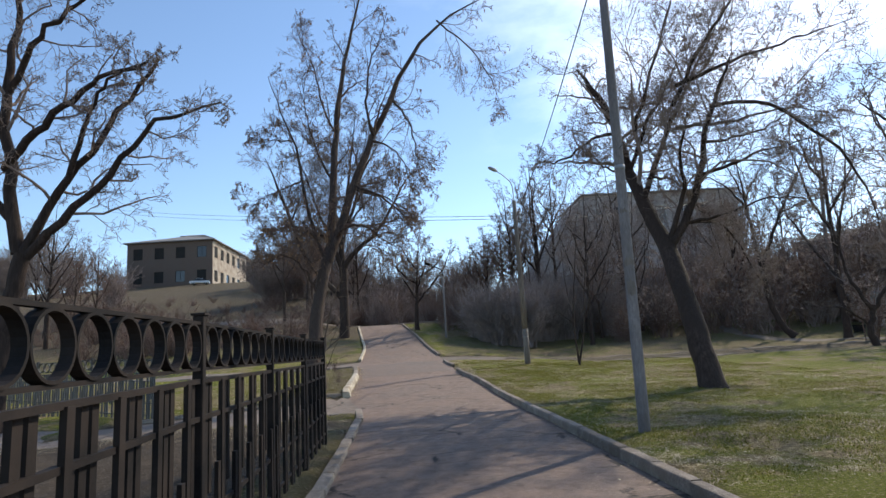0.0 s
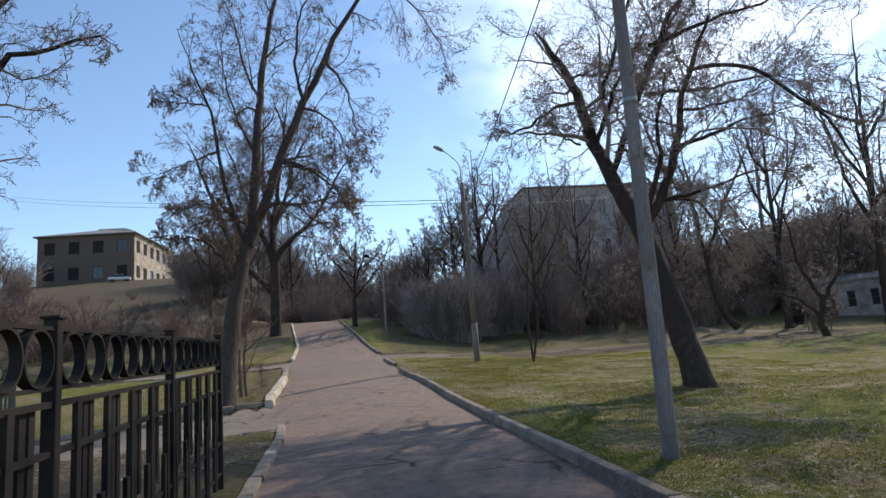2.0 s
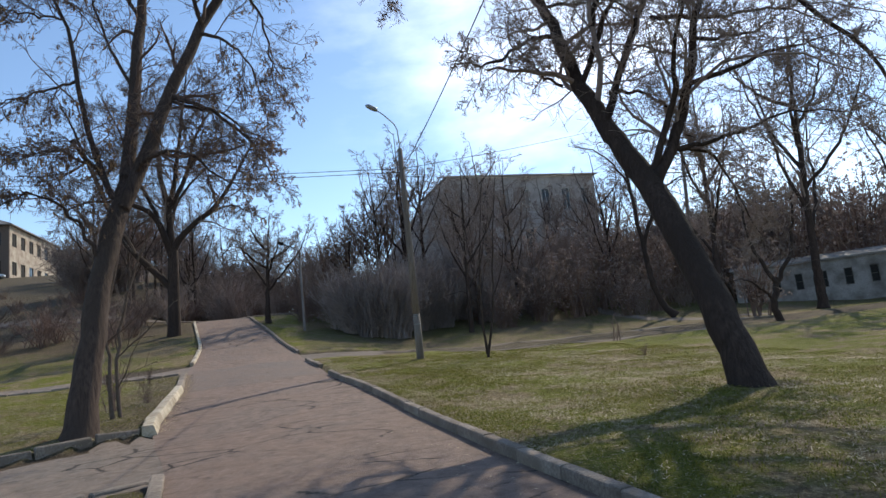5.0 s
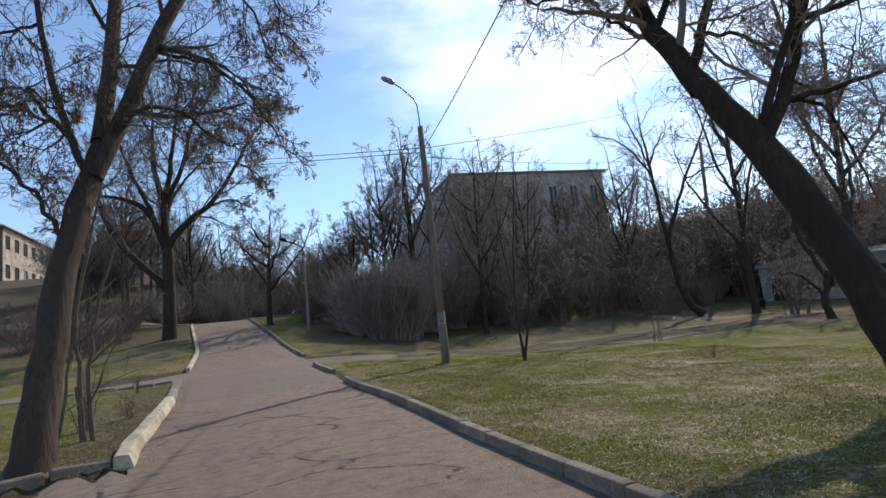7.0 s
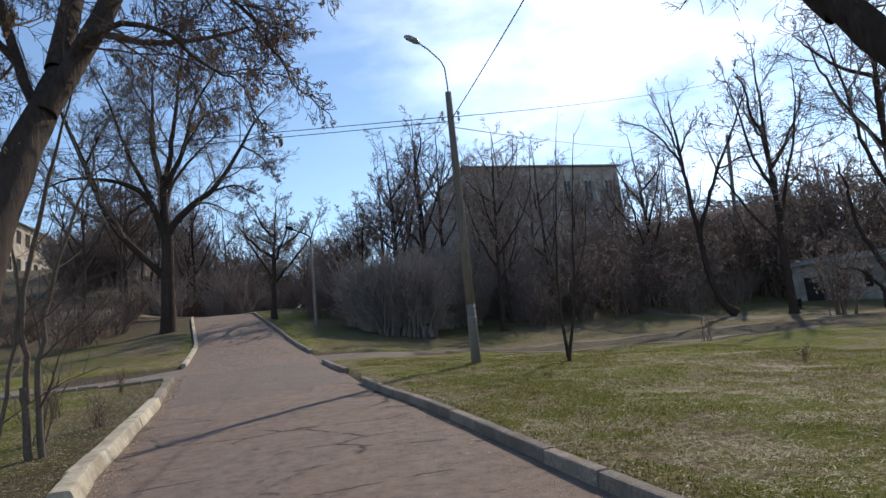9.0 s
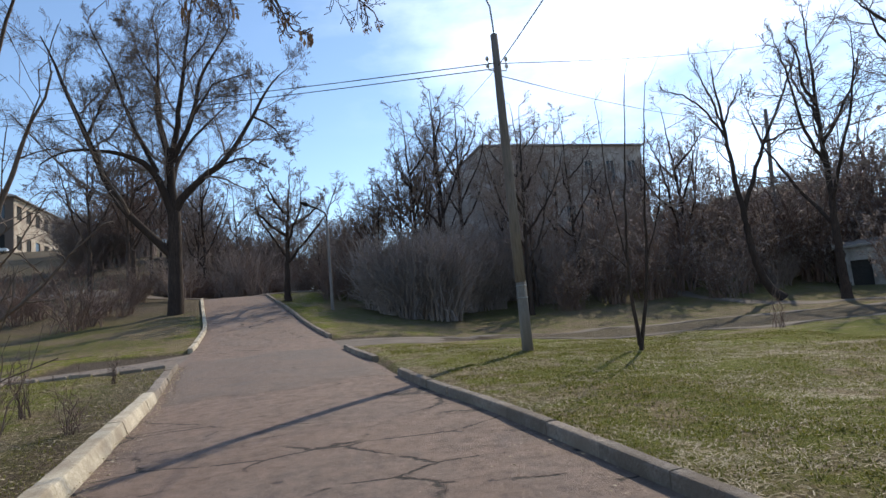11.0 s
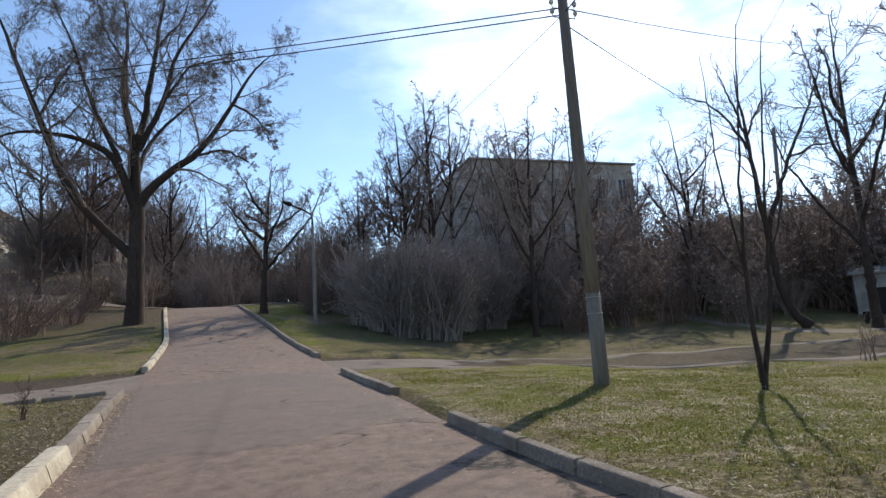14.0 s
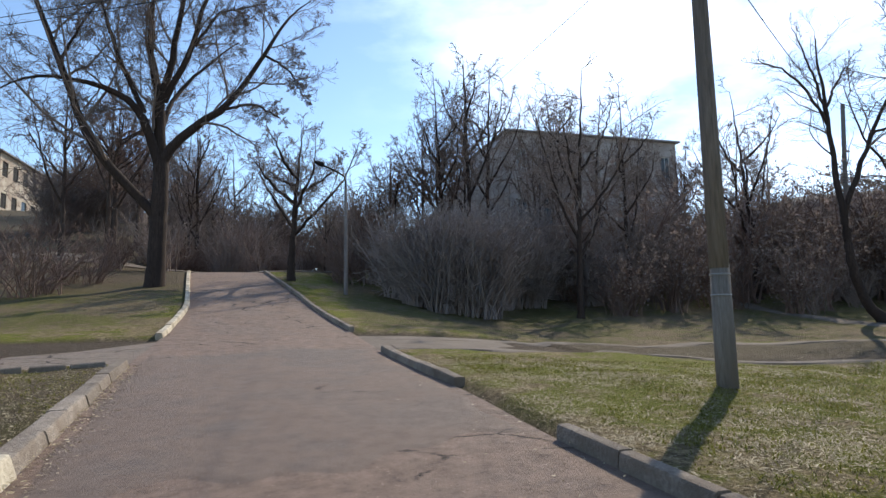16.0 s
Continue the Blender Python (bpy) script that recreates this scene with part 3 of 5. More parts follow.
def tree(name, at, label, limbs, seed, levels, bark, twig, rmin=.005, wig=.05, group="", seeds=0, reach=99.0, category="tree"):
    """A tree from its trunk and limbs; the first of limbs is the trunk, rows (x, y, z, radius), in the tree's own space."""
    rng = np.random.default_rng(seed)
    top = thing(name, at, label, category, group)
    LP, LR, LL = [], [], []
    for k, lim in enumerate(limbs):
        sm, length = resample(lim, 16, rng, wig * .5 if k else wig * .3)
        if k == 0:
            sm[0, 3] *= 1.35
            sm[1, 3] *= 1.08
        v, q = tubes(sm[None, :, :3], sm[None, :, 3], 10)
        if k == 0:
            v = v + np.array([noise.noise_vector(Vector(p) * 2.2) * .03 for p in v])
        ob = new("trunk" if k == 0 else "limb", mesh_of("limb", v, q, bark, True))
        ob.parent = top
        LP.append(sm[:, :3]), LR.append(sm[:, 3]), LL.append(length)
    P, R, L = np.stack(LP), np.stack(LR), np.array(LL)
    if len(limbs) > 1:
        P, R, L = P[1:], R[1:], L[1:]
    L = np.minimum(L, reach)
    sets, last = [], None
    for k, (per, u0, u1, a0, a1, ratio, K, wg, up, n) in enumerate(levels):
        P, R, L = sprout(rng, P, R, L, per, u0, u1, (a0, a1), ratio, K, wg, up, rmin if k else rmin * 2)
        sets.append(tubes(P, R, n))
        last = P
    v, q = joined(sets)
    ob = new("crown", mesh_of("crown", v, q, twig, False))
    ob.parent = top
    ob["kind"] = "stuff"
    if seeds:
        ends = last[rng.integers(0, len(last), seeds), -1] if len(last) else last
        sv, sq = [], []
        for c in ends:
            big = rng.uniform(.4, .95)
            for _ in range(7):
                h, w, az = big * rng.uniform(.06, .13), big * rng.uniform(.012, .024), rng.uniform(0, 6.28)
                dx, dy = w * math.cos(az), w * math.sin(az)
                o = c + rng.normal(0, .028 * big, 3) - (0, 0, rng.uniform(0, .09) * big)
                k = len(sv)
                sv += [o, o + (dx, dy, -h * .5), o + (rng.normal(0, .015), rng.normal(0, .015), -h), o + (-dx, -dy, -h * .55)]
                sq.append((k, k + 1, k + 2, k + 3))
        ob = new("seed_cover", mesh_of("seed_cover", sv, sq, M_SEED))
        ob.parent = top
        tagged(ob, "hanging dry winged seeds", kind="stuff")
    return top


def rel(at, pts):
    return [[(x - at[0], y - at[1], z - at[2], r) for x, y, z, r in limb] for limb in pts]


# leaning tree on the lawn
A = (7.42, 16.4, gz(7.42, 16.4) - .05)
boughs = []
boughs.append([(7.37, 16.4, 0.06, 0.34), (7.38, 16.8, 1.32, 0.31), (7.43, 17.6, 2.94, 0.29), (7.5, 18.5, 4.43, 0.28), (7.28, 19.6, 6.22, 0.22)])
boughs.append([(7.35, 19.5, 5.96, 0.23), (7.18, 20.4, 7.63, 0.2), (7.2, 21, 9.1, 0.17), (7, 21.4, 10.4, 0.14), (6.5, 21.6, 11.5, 0.11), (6.1, 21.6, 12.2, 0.04)])
boughs.append([(7.6, 18.5, 4.6, 0.133), (8.3, 18.5, 5.5, 0.125), (8.8, 18.4, 6.8, 0.109), (8.9, 18.2, 7.9, 0.086), (9.3, 18, 9, 0.07), (10, 17.8, 10.5, 0.031)])
boughs.append([(7.6, 18.6, 4.8, 0.094), (7.9, 18.4, 5.5, 0.078), (8.1, 18, 6.4, 0.062), (7.7, 17.4, 7.1, 0.047), (8, 17, 8.4, 0.023)])
boughs.append([(7.3, 19.6, 6.4, 0.101), (7.7, 19.6, 7.1, 0.094), (8.1, 19.6, 8.1, 0.086), (8.7, 19.5, 9.4, 0.07), (9.6, 19.4, 10.9, 0.047), (10.3, 19, 12.2, 0.023)])
boughs.append([(7.2, 20.3, 7.6, 0.078), (7.5, 20, 8.4, 0.07), (7.8, 19.8, 9.3, 0.062), (8.5, 19.6, 10.2, 0.039), (8.9, 19, 11.2, 0.016)])
boughs.append([(7, 21, 9.3, 0.07), (6.4, 20.8, 9.2, 0.055), (5.7, 20.6, 8.8, 0.047), (5, 20.4, 8.2, 0.035), (3.8, 20, 8, 0.016)])
boughs.append([(6.8, 20.5, 7.7, 0.039), (6.4, 20.6, 7.9, 0.031), (6.1, 20.6, 8.4, 0.023), (5.6, 20.5, 8.7, 0.012)])
boughs.append([(8.8, 18.4, 6.8, 0.062), (9.4, 18, 6.9, 0.055), (10.2, 17.8, 7.2, 0.039), (10.8, 17.5, 7.3, 0.023), (11.9, 17, 7.4, 0.012)])
boughs.append([(8.9, 18.2, 7.8, 0.055), (10, 18.4, 8, 0.039), (11.2, 18.6, 8.3, 0.027), (13, 18.8, 9.3, 0.012)])
boughs.append([(8.1, 18.5, 5.3, 0.062), (8.7, 18.2, 5.3, 0.047), (9.3, 17.8, 5.4, 0.039), (10.1, 17.2, 5.7, 0.023), (10.9, 16.6, 5.4, 0.012)])
boughs.append([(8.1, 18.4, 5.3, 0.047), (9.5, 18.8, 5.3, 0.035), (10.1, 19, 4.4, 0.023), (10.5, 19, 3.4, 0.012)])
boughs.append([(7.5, 19.6, 7.1, 0.047), (8.1, 19.4, 7.1, 0.039), (8.4, 19, 6.6, 0.031), (8.8, 18.6, 5.6, 0.016)])
boughs.append([(9.2, 18, 8.9, 0.062), (10.5, 17.6, 9, 0.058), (11.6, 17.2, 8, 0.051), (12.5, 17, 6.9, 0.043), (12.9, 16.8, 5.4, 0.023), (13, 16.8, 4.3, 0.012)])
boughs.append([(7, 21.4, 10.4, 0.047), (7.9, 21, 10.3, 0.039), (8.6, 20.6, 10.3, 0.027), (8.8, 20, 9.5, 0.016)])
boughs.append([(8.2, 18.4, 9.2, 0.08), (9.1, 18, 10.9, 0.06), (10.1, 17.6, 12.2, 0.04), (10.9, 17.2, 13.5, 0.015)])
boughs.append([(8.3, 18.2, 9.8, 0.07), (10.2, 18, 10.5, 0.05), (12.1, 17.8, 11, 0.035), (14.1, 17.6, 11.5, 0.012)])
boughs.append([(7.3, 19.6, 8.8, 0.07), (8.2, 19.6, 11.2, 0.05), (9, 19.6, 13.3, 0.035), (9.8, 19.6, 15.3, 0.012)])
boughs.append([(8.1, 18.4, 8.4, 0.06), (10.1, 18.6, 8.6, 0.045), (12.2, 18.8, 9.1, 0.03), (13.8, 19, 8.9, 0.012)])
tree("leaning_tree", A, "big dark leaning tree with bare branches on the lawn", rel(A, boughs), 11, [(11, .15, 1, 30, 70, .5, 8, .22, .02, 5), (8, .12, 1, 25, 65, .62, 6, .24, .02, 4), (6, .15, 1, 25, 65, .62, 4, .26, .01, 3), (5, .2, 1, 30, 65, .6, 3, .25, 0, 3)], M_BARK2, M_TWIGD, .008, .05)

# tree with hanging seeds beside the road
A = (-4.23, 20.3, gz(-4.23, 20.3) - .05)
boughs = []
boughs.append([(-4.23, 20.3, 0.4, 0.284), (-4.09, 20.7, 2.23, 0.232), (-4, 21.2, 3.8, 0.215), (-3.83, 21.8, 5.14, 0.215), (-3.7, 22.3, 6.2, 0.15)])
boughs.append([(-3.7, 22.2, 6.1, 0.16), (-3.7, 22.7, 7.3, 0.152), (-3.7, 23.2, 8.8, 0.144), (-3.6, 23.8, 10.8, 0.128), (-3.5, 24.3, 13, 0.104), (-3, 24.6, 15.8, 0.064), (-2.3, 24.8, 18.8, 0.024)])
boughs.append([(-3.7, 21.8, 5.3, 0.144), (-3.3, 22.4, 6.6, 0.168), (-2.9, 23, 8.5, 0.152), (-2.2, 23.5, 10.4, 0.136), (-1.2, 24, 12.7, 0.112), (-0.4, 24.2, 14.7, 0.08), (1.1, 24.4, 16.4, 0.048), (3.3, 24.4, 17.4, 0.016)])
boughs.append([(-3.8, 21.9, 5.3, 0.072), (-4.3, 22.2, 6.4, 0.068), (-4.6, 22.4, 7.7, 0.06), (-4.8, 22.6, 8.9, 0.052), (-5.1, 22.8, 10.5, 0.04), (-5.7, 23, 11.8, 0.028), (-6.2, 23, 13.3, 0.012)])
boughs.append([(-4.3, 22.2, 6.4, 0.04), (-5, 22, 6.8, 0.028), (-5.8, 21.8, 6.5, 0.016), (-6.3, 21.6, 6, 0.008)])
boughs.append([(-4, 21.3, 4.1, 0.048), (-4.4, 21, 4.9, 0.032), (-5, 20.8, 5.5, 0.02), (-5.8, 20.6, 5.1, 0.008)])
boughs.append([(-4.8, 22.6, 8.7, 0.036), (-5.5, 22.4, 8.3, 0.024), (-6.3, 22.2, 7.9, 0.012), (-7, 22, 7.8, 0.006)])
boughs.append([(-5.1, 22.8, 10.4, 0.032), (-6, 22.6, 10.4, 0.02), (-6.7, 22.4, 10.5, 0.008)])
boughs.append([(-3.7, 23.2, 8.8, 0.048), (-4.4, 23.6, 10.2, 0.036), (-4.8, 23.8, 11.7, 0.024), (-5, 24, 13.8, 0.012)])
boughs.append([(-3.6, 23.8, 10.9, 0.056), (-4.2, 24.2, 12.5, 0.04), (-4.6, 24.6, 14.5, 0.024), (-5.4, 24.8, 16.4, 0.012)])
boughs.append([(-2.9, 23, 8.4, 0.048), (-2.3, 22.6, 8, 0.036), (-1.6, 22.3, 7.8, 0.028), (-1, 22.2, 7.3, 0.016), (-0.8, 22.2, 6.3, 0.008)])
boughs.append([(-1.2, 24, 12.5, 0.064), (-0.6, 23.6, 11.5, 0.04), (-0.3, 23.4, 10, 0.024), (-0.2, 23.4, 8.5, 0.01)])
boughs.append([(-2.1, 23.5, 10.5, 0.056), (-1.4, 23.2, 10.2, 0.036), (-0.8, 23, 9.4, 0.024), (-0.5, 22.8, 8, 0.01)])
boughs.append([(-2, 23.5, 10.7, 0.064), (-2.3, 23, 11.9, 0.048), (-2, 22.4, 13.3, 0.032), (-1.3, 22, 14.6, 0.016)])
boughs.append([(0.9, 24.4, 16.3, 0.04), (2.3, 24, 14.7, 0.028), (3.1, 23.8, 13, 0.016), (3.4, 23.8, 11.6, 0.008)])
boughs.append([(-2.9, 23, 8.5, .07), (-2.4, 22.6, 8.2, .055), (-1.9, 22.3, 7.9, .045), (-1.0, 22.3, 7.2, .03), (-.4, 22.3, 6.0, .012)])
boughs.append([(-3.7, 22.2, 5.9, .06), (-3.2, 21.9, 6.6, .05), (-2.4, 21.6, 6.6, .035), (-1.6, 21.5, 5.9, .02), (-1.1, 21.4, 5.5, .01)])
boughs.append([(-4.2, 22.2, 6.2, .05), (-4.6, 21.6, 6.8, .04), (-4.4, 20.8, 6.6, .025), (-3.8, 20.2, 5.9, .01)])
tree("boxelder_tree", A, "twin-stemmed grey-brown tree with hanging dry seeds", rel(A, boughs), 12, [(10, .12, 1, 30, 65, .46, 8, .18, .02, 5), (7, .12, 1, 25, 60, .6, 6, .2, -.03, 4), (5, .15, 1, 25, 60, .62, 4, .2, -.08, 3), (4, .2, 1, 30, 60, .6, 3, .2, -.13, 3)], M_BARK, M_TWIG, .0075, .05, seeds=1900, reach=5.0)

# tree behind the fence
A = (-11.3, 16, gz(-11.3, 16) - .05)
boughs = []
boughs.append([(-11.5, 16, .2, .3), (-11.3, 16, 2, .25), (-11.1, 16, 3.8, .22), (-10.9, 16, 5, .2)])
boughs.append([(-11.0, 16, 4.6, .15), (-10.6, 16, 5.8, .13), (-9.6, 16, 7.2, .1), (-8.6, 16, 8.6, .08), (-7.4, 16, 10.4, .04)])
boughs.append([(-10.8, 16, 4.9, .14), (-9.6, 15.8, 6.0, .11), (-8.4, 15.6, 6.9, .09), (-7.2, 15.4, 8.3, .06), (-5.4, 15.2, 8.6, .025)])
boughs.append([(-11, 16, 5, .18), (-11.5, 16, 7.5, .15), (-11.6, 16, 10, .12), (-11.4, 16, 14, .05)])
boughs.append([(-11.5, 16, 7.4, .12), (-10.2, 15.6, 8.6, .1), (-8.8, 15.2, 9.4, .07), (-7.2, 15, 9.8, .03)])
boughs.append([(-11.6, 16, 9.5, .1), (-10.6, 15.6, 11, .08), (-9.4, 15.4, 12, .05), (-8, 15, 12.4, .02)])
boughs.append([(-11.3, 16, 6, .12), (-13, 15.6, 8, .09), (-14, 15.2, 10.4, .06), (-15.4, 15, 12, .03)])
boughs.append([(-9.7, 15.9, 7.0, .09), (-9.0, 15.3, 8.3, .06), (-8.2, 14.7, 9.2, .04), (-7.0, 14.4, 9.4, .02)])
tree("fence_tree", A, "gnarled dark bare tree behind the fence", rel(A, boughs), 13, [(9, .25, 1, 30, 70, .36, 7, .3, .05, 5), (8, .15, 1, 30, 70, .5, 6, .35, .04, 4), (7, .2, 1, 30, 70, .5, 4, .35, .03, 3), (4, .3, 1, 30, 70, .6, 3, .3, .03, 3)], M_BARK2, M_TWIGD, .009, .08)

# large spreading tree up the road
A = (-8.0, 55, gz(-8.0, 55) - .1)
boughs = []
boughs.append([(-8.16, 55, 3.23, 0.52), (-8.07, 55, 5.75, 0.42), (-8.05, 55, 8.02, 0.4), (-8.03, 55, 10.33, 0.36)])
boughs.append([(-8.3, 55, 7.64, 0.24), (-9.97, 54.6, 9.58, 0.22), (-11.31, 54.2, 11.14, 0.2), (-11.9, 54, 13.3, 0.18), (-12.5, 53.8, 15, 0.15), (-13.3, 53.6, 16.9, 0.12), (-13.9, 53.5, 19.1, 0.08), (-14.7, 53.5, 20.9, 0.03)])
boughs.append([(-8.06, 55, 9.83, 0.24), (-8.63, 54.6, 11.91, 0.22), (-9, 54.4, 13, 0.19), (-10.2, 54, 13.7, 0.14), (-11.8, 53.6, 13.9, 0.1), (-13.6, 53.4, 13.9, 0.06), (-14.8, 53.4, 13, 0.03)])
boughs.append([(-8.03, 55, 10, 0.3), (-8.13, 55, 12.01, 0.27), (-8.15, 55, 13.79, 0.24), (-8.9, 55.4, 16.1, 0.16), (-8.9, 55.8, 19.3, 0.11), (-8.7, 56, 21.1, 0.07), (-9.2, 56, 23.5, 0.03)])
boughs.append([(-8.12, 55, 13.55, 0.2), (-7.5, 55, 16.9, 0.15), (-7.1, 55, 20.1, 0.1), (-6.7, 55, 23.1, 0.06), (-6.4, 55, 25.4, 0.02)])
boughs.append([(-8, 55, 13.5, 0.18), (-6.6, 54.6, 16.4, 0.14), (-6.2, 54.4, 18.8, 0.1), (-4.8, 54.2, 20.9, 0.06), (-3.9, 54, 22.6, 0.02)])
boughs.append([(-8.8, 54.5, 12.7, 0.15), (-9.3, 54.2, 13.8, 0.13), (-10, 54, 15.3, 0.11), (-10.5, 53.8, 17.3, 0.08), (-11.3, 53.8, 19.7, 0.05), (-12.2, 53.8, 21.7, 0.02)])
boughs.append([(-7.97, 55, 10.33, 0.26), (-6.99, 54.8, 11.94, 0.23), (-4.8, 54.4, 13.2, 0.17), (-3.8, 54.2, 14.8, 0.13), (-2.9, 54, 16.3, 0.1), (-1.6, 54, 18.7, 0.05), (-0.7, 54, 19.3, 0.02)])
boughs.append([(-5, 54.4, 13.1, 0.08), (-3.5, 54, 13.4, 0.06), (-2.2, 53.8, 12.6, 0.03)])
boughs.append([(-3, 54, 16, 0.07), (-1.8, 53.6, 15.2, 0.05), (-1.1, 53.4, 13.7, 0.02)])
boughs.append([(-6.5, 54.6, 16.5, 0.08), (-5.4, 54.8, 18.6, 0.06), (-3, 55, 19.4, 0.03)])
boughs.append([(-12.4, 53.8, 14.9, 0.08), (-11.8, 54.4, 16.9, 0.06), (-11.1, 54.8, 18.8, 0.03)])
boughs.append([(-8.9, 55.8, 19, 0.07), (-10.1, 56.4, 21.1, 0.05), (-10.9, 56.8, 23.9, 0.02)])
boughs.append([(-8.1, 55, 11.7, 0.14), (-8, 57, 14.4, 0.11), (-6.5, 58.5, 17.1, 0.08), (-4.8, 59, 18.9, 0.03)])
boughs.append([(-7.1, 55, 19.7, 0.06), (-5.7, 55.6, 22, 0.04), (-5.4, 56, 24.5, 0.02)])
tree("spreading_tree", A, "tall dark bare tree with a wide spreading crown", rel(A, boughs), 14, [(11, .2, 1, 25, 60, .42, 7, .18, .05, 5), (8, .15, 1, 25, 60, .58, 5, .2, .05, 4), (6, .15, 1, 25, 60, .62, 4, .2, .05, 3), (6, .2, 1, 25, 60, .62, 3, .2, .04, 3)], M_BARK2, M_TWIGD, .012, .05)


def wild_tree(name, at, label, seed, h, spread, r, bark, twig, stems=5, rz=0, group="trees on the slope", fine=(7, 7, 6), rmin=.018):
    """A freely grown bare tree in its own space."""
    rng = np.random.default_rng(seed)
    f = rng.uniform(.2, .32) * h
    bend = rng.normal(0, .045 * h, 2)
    axis = lambda z: (bend[0] * (z / h) ** 1.5, bend[1] * (z / h) ** 1.5)
    limbs = [[(0, 0, 0, r), (*axis(f * .5), f * .5, r * .85), (*axis(f), f, r * .72)],
             [(*axis(f * .95), f * .95, r * .7), (*axis(h * .6), h * .6, r * .42), (*axis(h), h, r * .08)]]
    for k in range(stems):
        a = k * 2.4 + rng.uniform(-.6, .6)
        z0 = f + (h - f) * (k / stems) * .62
        s = spread * rng.uniform(.65, 1.05) * (1 - .35 * k / stems)
        rise = (h - z0) * rng.uniform(.4, .85)
        cx, cy = axis(z0)
        limbs.append([(cx, cy, z0, r * .42), (cx + s * .45 * math.cos(a), cy + s * .45 * math.sin(a), z0 + rise * .3, r * .32), (cx + s * .8 * math.cos(a + .2), cy + s * .8 * math.sin(a + .2), z0 + rise * .65, r * .2), (cx + s * math.cos(a + .1), cy + s * math.sin(a + .1), z0 + rise, r * .07)])
    lv = [(fine[0], .15, 1, 30, 65, .42, 5, .24, .05, 4), (fine[1], .15, 1, 25, 65, .55, 4, .25, .04, 3), (fine[2], .2, 1, 25, 65, .6, 3, .25, .02, 3)]
    return tree(name, at, label, limbs, seed, lv, bark, twig, rmin, .06, group)


def shrub(name, at, label, seed, h, spread, stems, twig, group="shrubs in the thicket", per=(5, 4), rmin=.014, leaves=0):
    rng = np.random.default_rng(seed)
    top = thing(name, at, label, "shrub", group)
    K = 7
    P, R, L = [], [], []
    for _ in range(stems):
        a, s, t = rng.uniform(0, 6.28), spread * rng.uniform(.2, 1), h * rng.uniform(.55, 1)
        u = np.linspace(0, 1, K)
        x0, y0 = rng.normal(0, .15 * spread, 2)
        P.append(np.stack([x0 + s * math.cos(a) * u ** 1.3, y0 + s * math.sin(a) * u ** 1.3, t * u], 1) + rng.normal(0, .05, (K, 3)) * u[:, None])
        R.append(np.linspace(.022, .008, K) * h / 2.2)
        L.append(t)
    P, R, L = np.stack(P), np.stack(R), np.array(L)
    sets = [tubes(P, R, 4)]
    for per_, ratio in zip(per, (.45, .5)):
        P, R, L = sprout(rng, P, R, L, per_, .2, 1, (20, 60), ratio, 3, .2, .05, rmin)
        sets.append(tubes(P, R, 3))
    ob = new("crown", mesh_of("crown", *joined(sets), twig))
    ob.parent = top
    ob["kind"] = "stuff"
    if leaves:
        c = P.reshape(-1, 3)[rng.integers(0, P.shape[0] * P.shape[1], leaves)] + rng.normal(0, .05, (leaves, 3))
        e1, e2 = rng.normal(0, .035, (leaves, 3)), rng.normal(0, .035, (leaves, 3))
        V = np.stack([c - e1, c - e2, c + e1, c + e2], 1).reshape(-1, 3)
        lo = new("dry_leaf_cover", mesh_of("dry_leaf_cover", V, np.arange(leaves * 4).reshape(-1, 4), M_DRYLEAF))
        lo.parent = top
        lo["kind"] = "stuff"
    return top


KIND = [wild_tree("bare_tree", (-1.6, 57, gz(-1.6, 57)), "dark bare tree beside the lane", 21, 8.5, 4.2, .24, M_BARK2, M_TWIGD, 8, fine=(9, 9, 7), rmin=.014),
        wild_tree("bare_tree", (9, 64, gz(9, 64)), "slim bare tree on the slope", 22, 15, 3.2, .2, M_BARK2, M_TWIGD, 6),
        wild_tree("bare_tree", (-14, 70, gz(-14, 70)), "slim bare tree on the slope", 23, 13, 3.6, .2, M_BARK, M_TWIG, 6),
        wild_tree("bare_tree", (15, 72, gz(15, 72)), "tall bare tree on the slope", 24, 17, 4.5, .26, M_BARK2, M_TWIGD, 7)]


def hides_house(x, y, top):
    """True for growth that would cover the house on the hill in the camera's view from the lane."""
    # three eye points along the camera's walk
    for eye_y in (0, 12, 23):
        eye_x, eye_z = -.09 * eye_y, 1.5 + .03 * eye_y
        if y > eye_y + 5 and (-73 - eye_x) / (141 - eye_y) < (x - eye_x) / (y - eye_y) < (-46 - eye_x) / (141 - eye_y) and top > eye_z + (22 - eye_z) * (y - eye_y) / (141 - eye_y):
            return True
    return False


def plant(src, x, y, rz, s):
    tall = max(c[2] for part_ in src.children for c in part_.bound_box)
    # left out where it would cover the house as the camera sees it
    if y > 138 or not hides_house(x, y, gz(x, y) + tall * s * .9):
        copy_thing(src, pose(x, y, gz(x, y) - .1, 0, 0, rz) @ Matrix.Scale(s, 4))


rngp = random.Random(5)
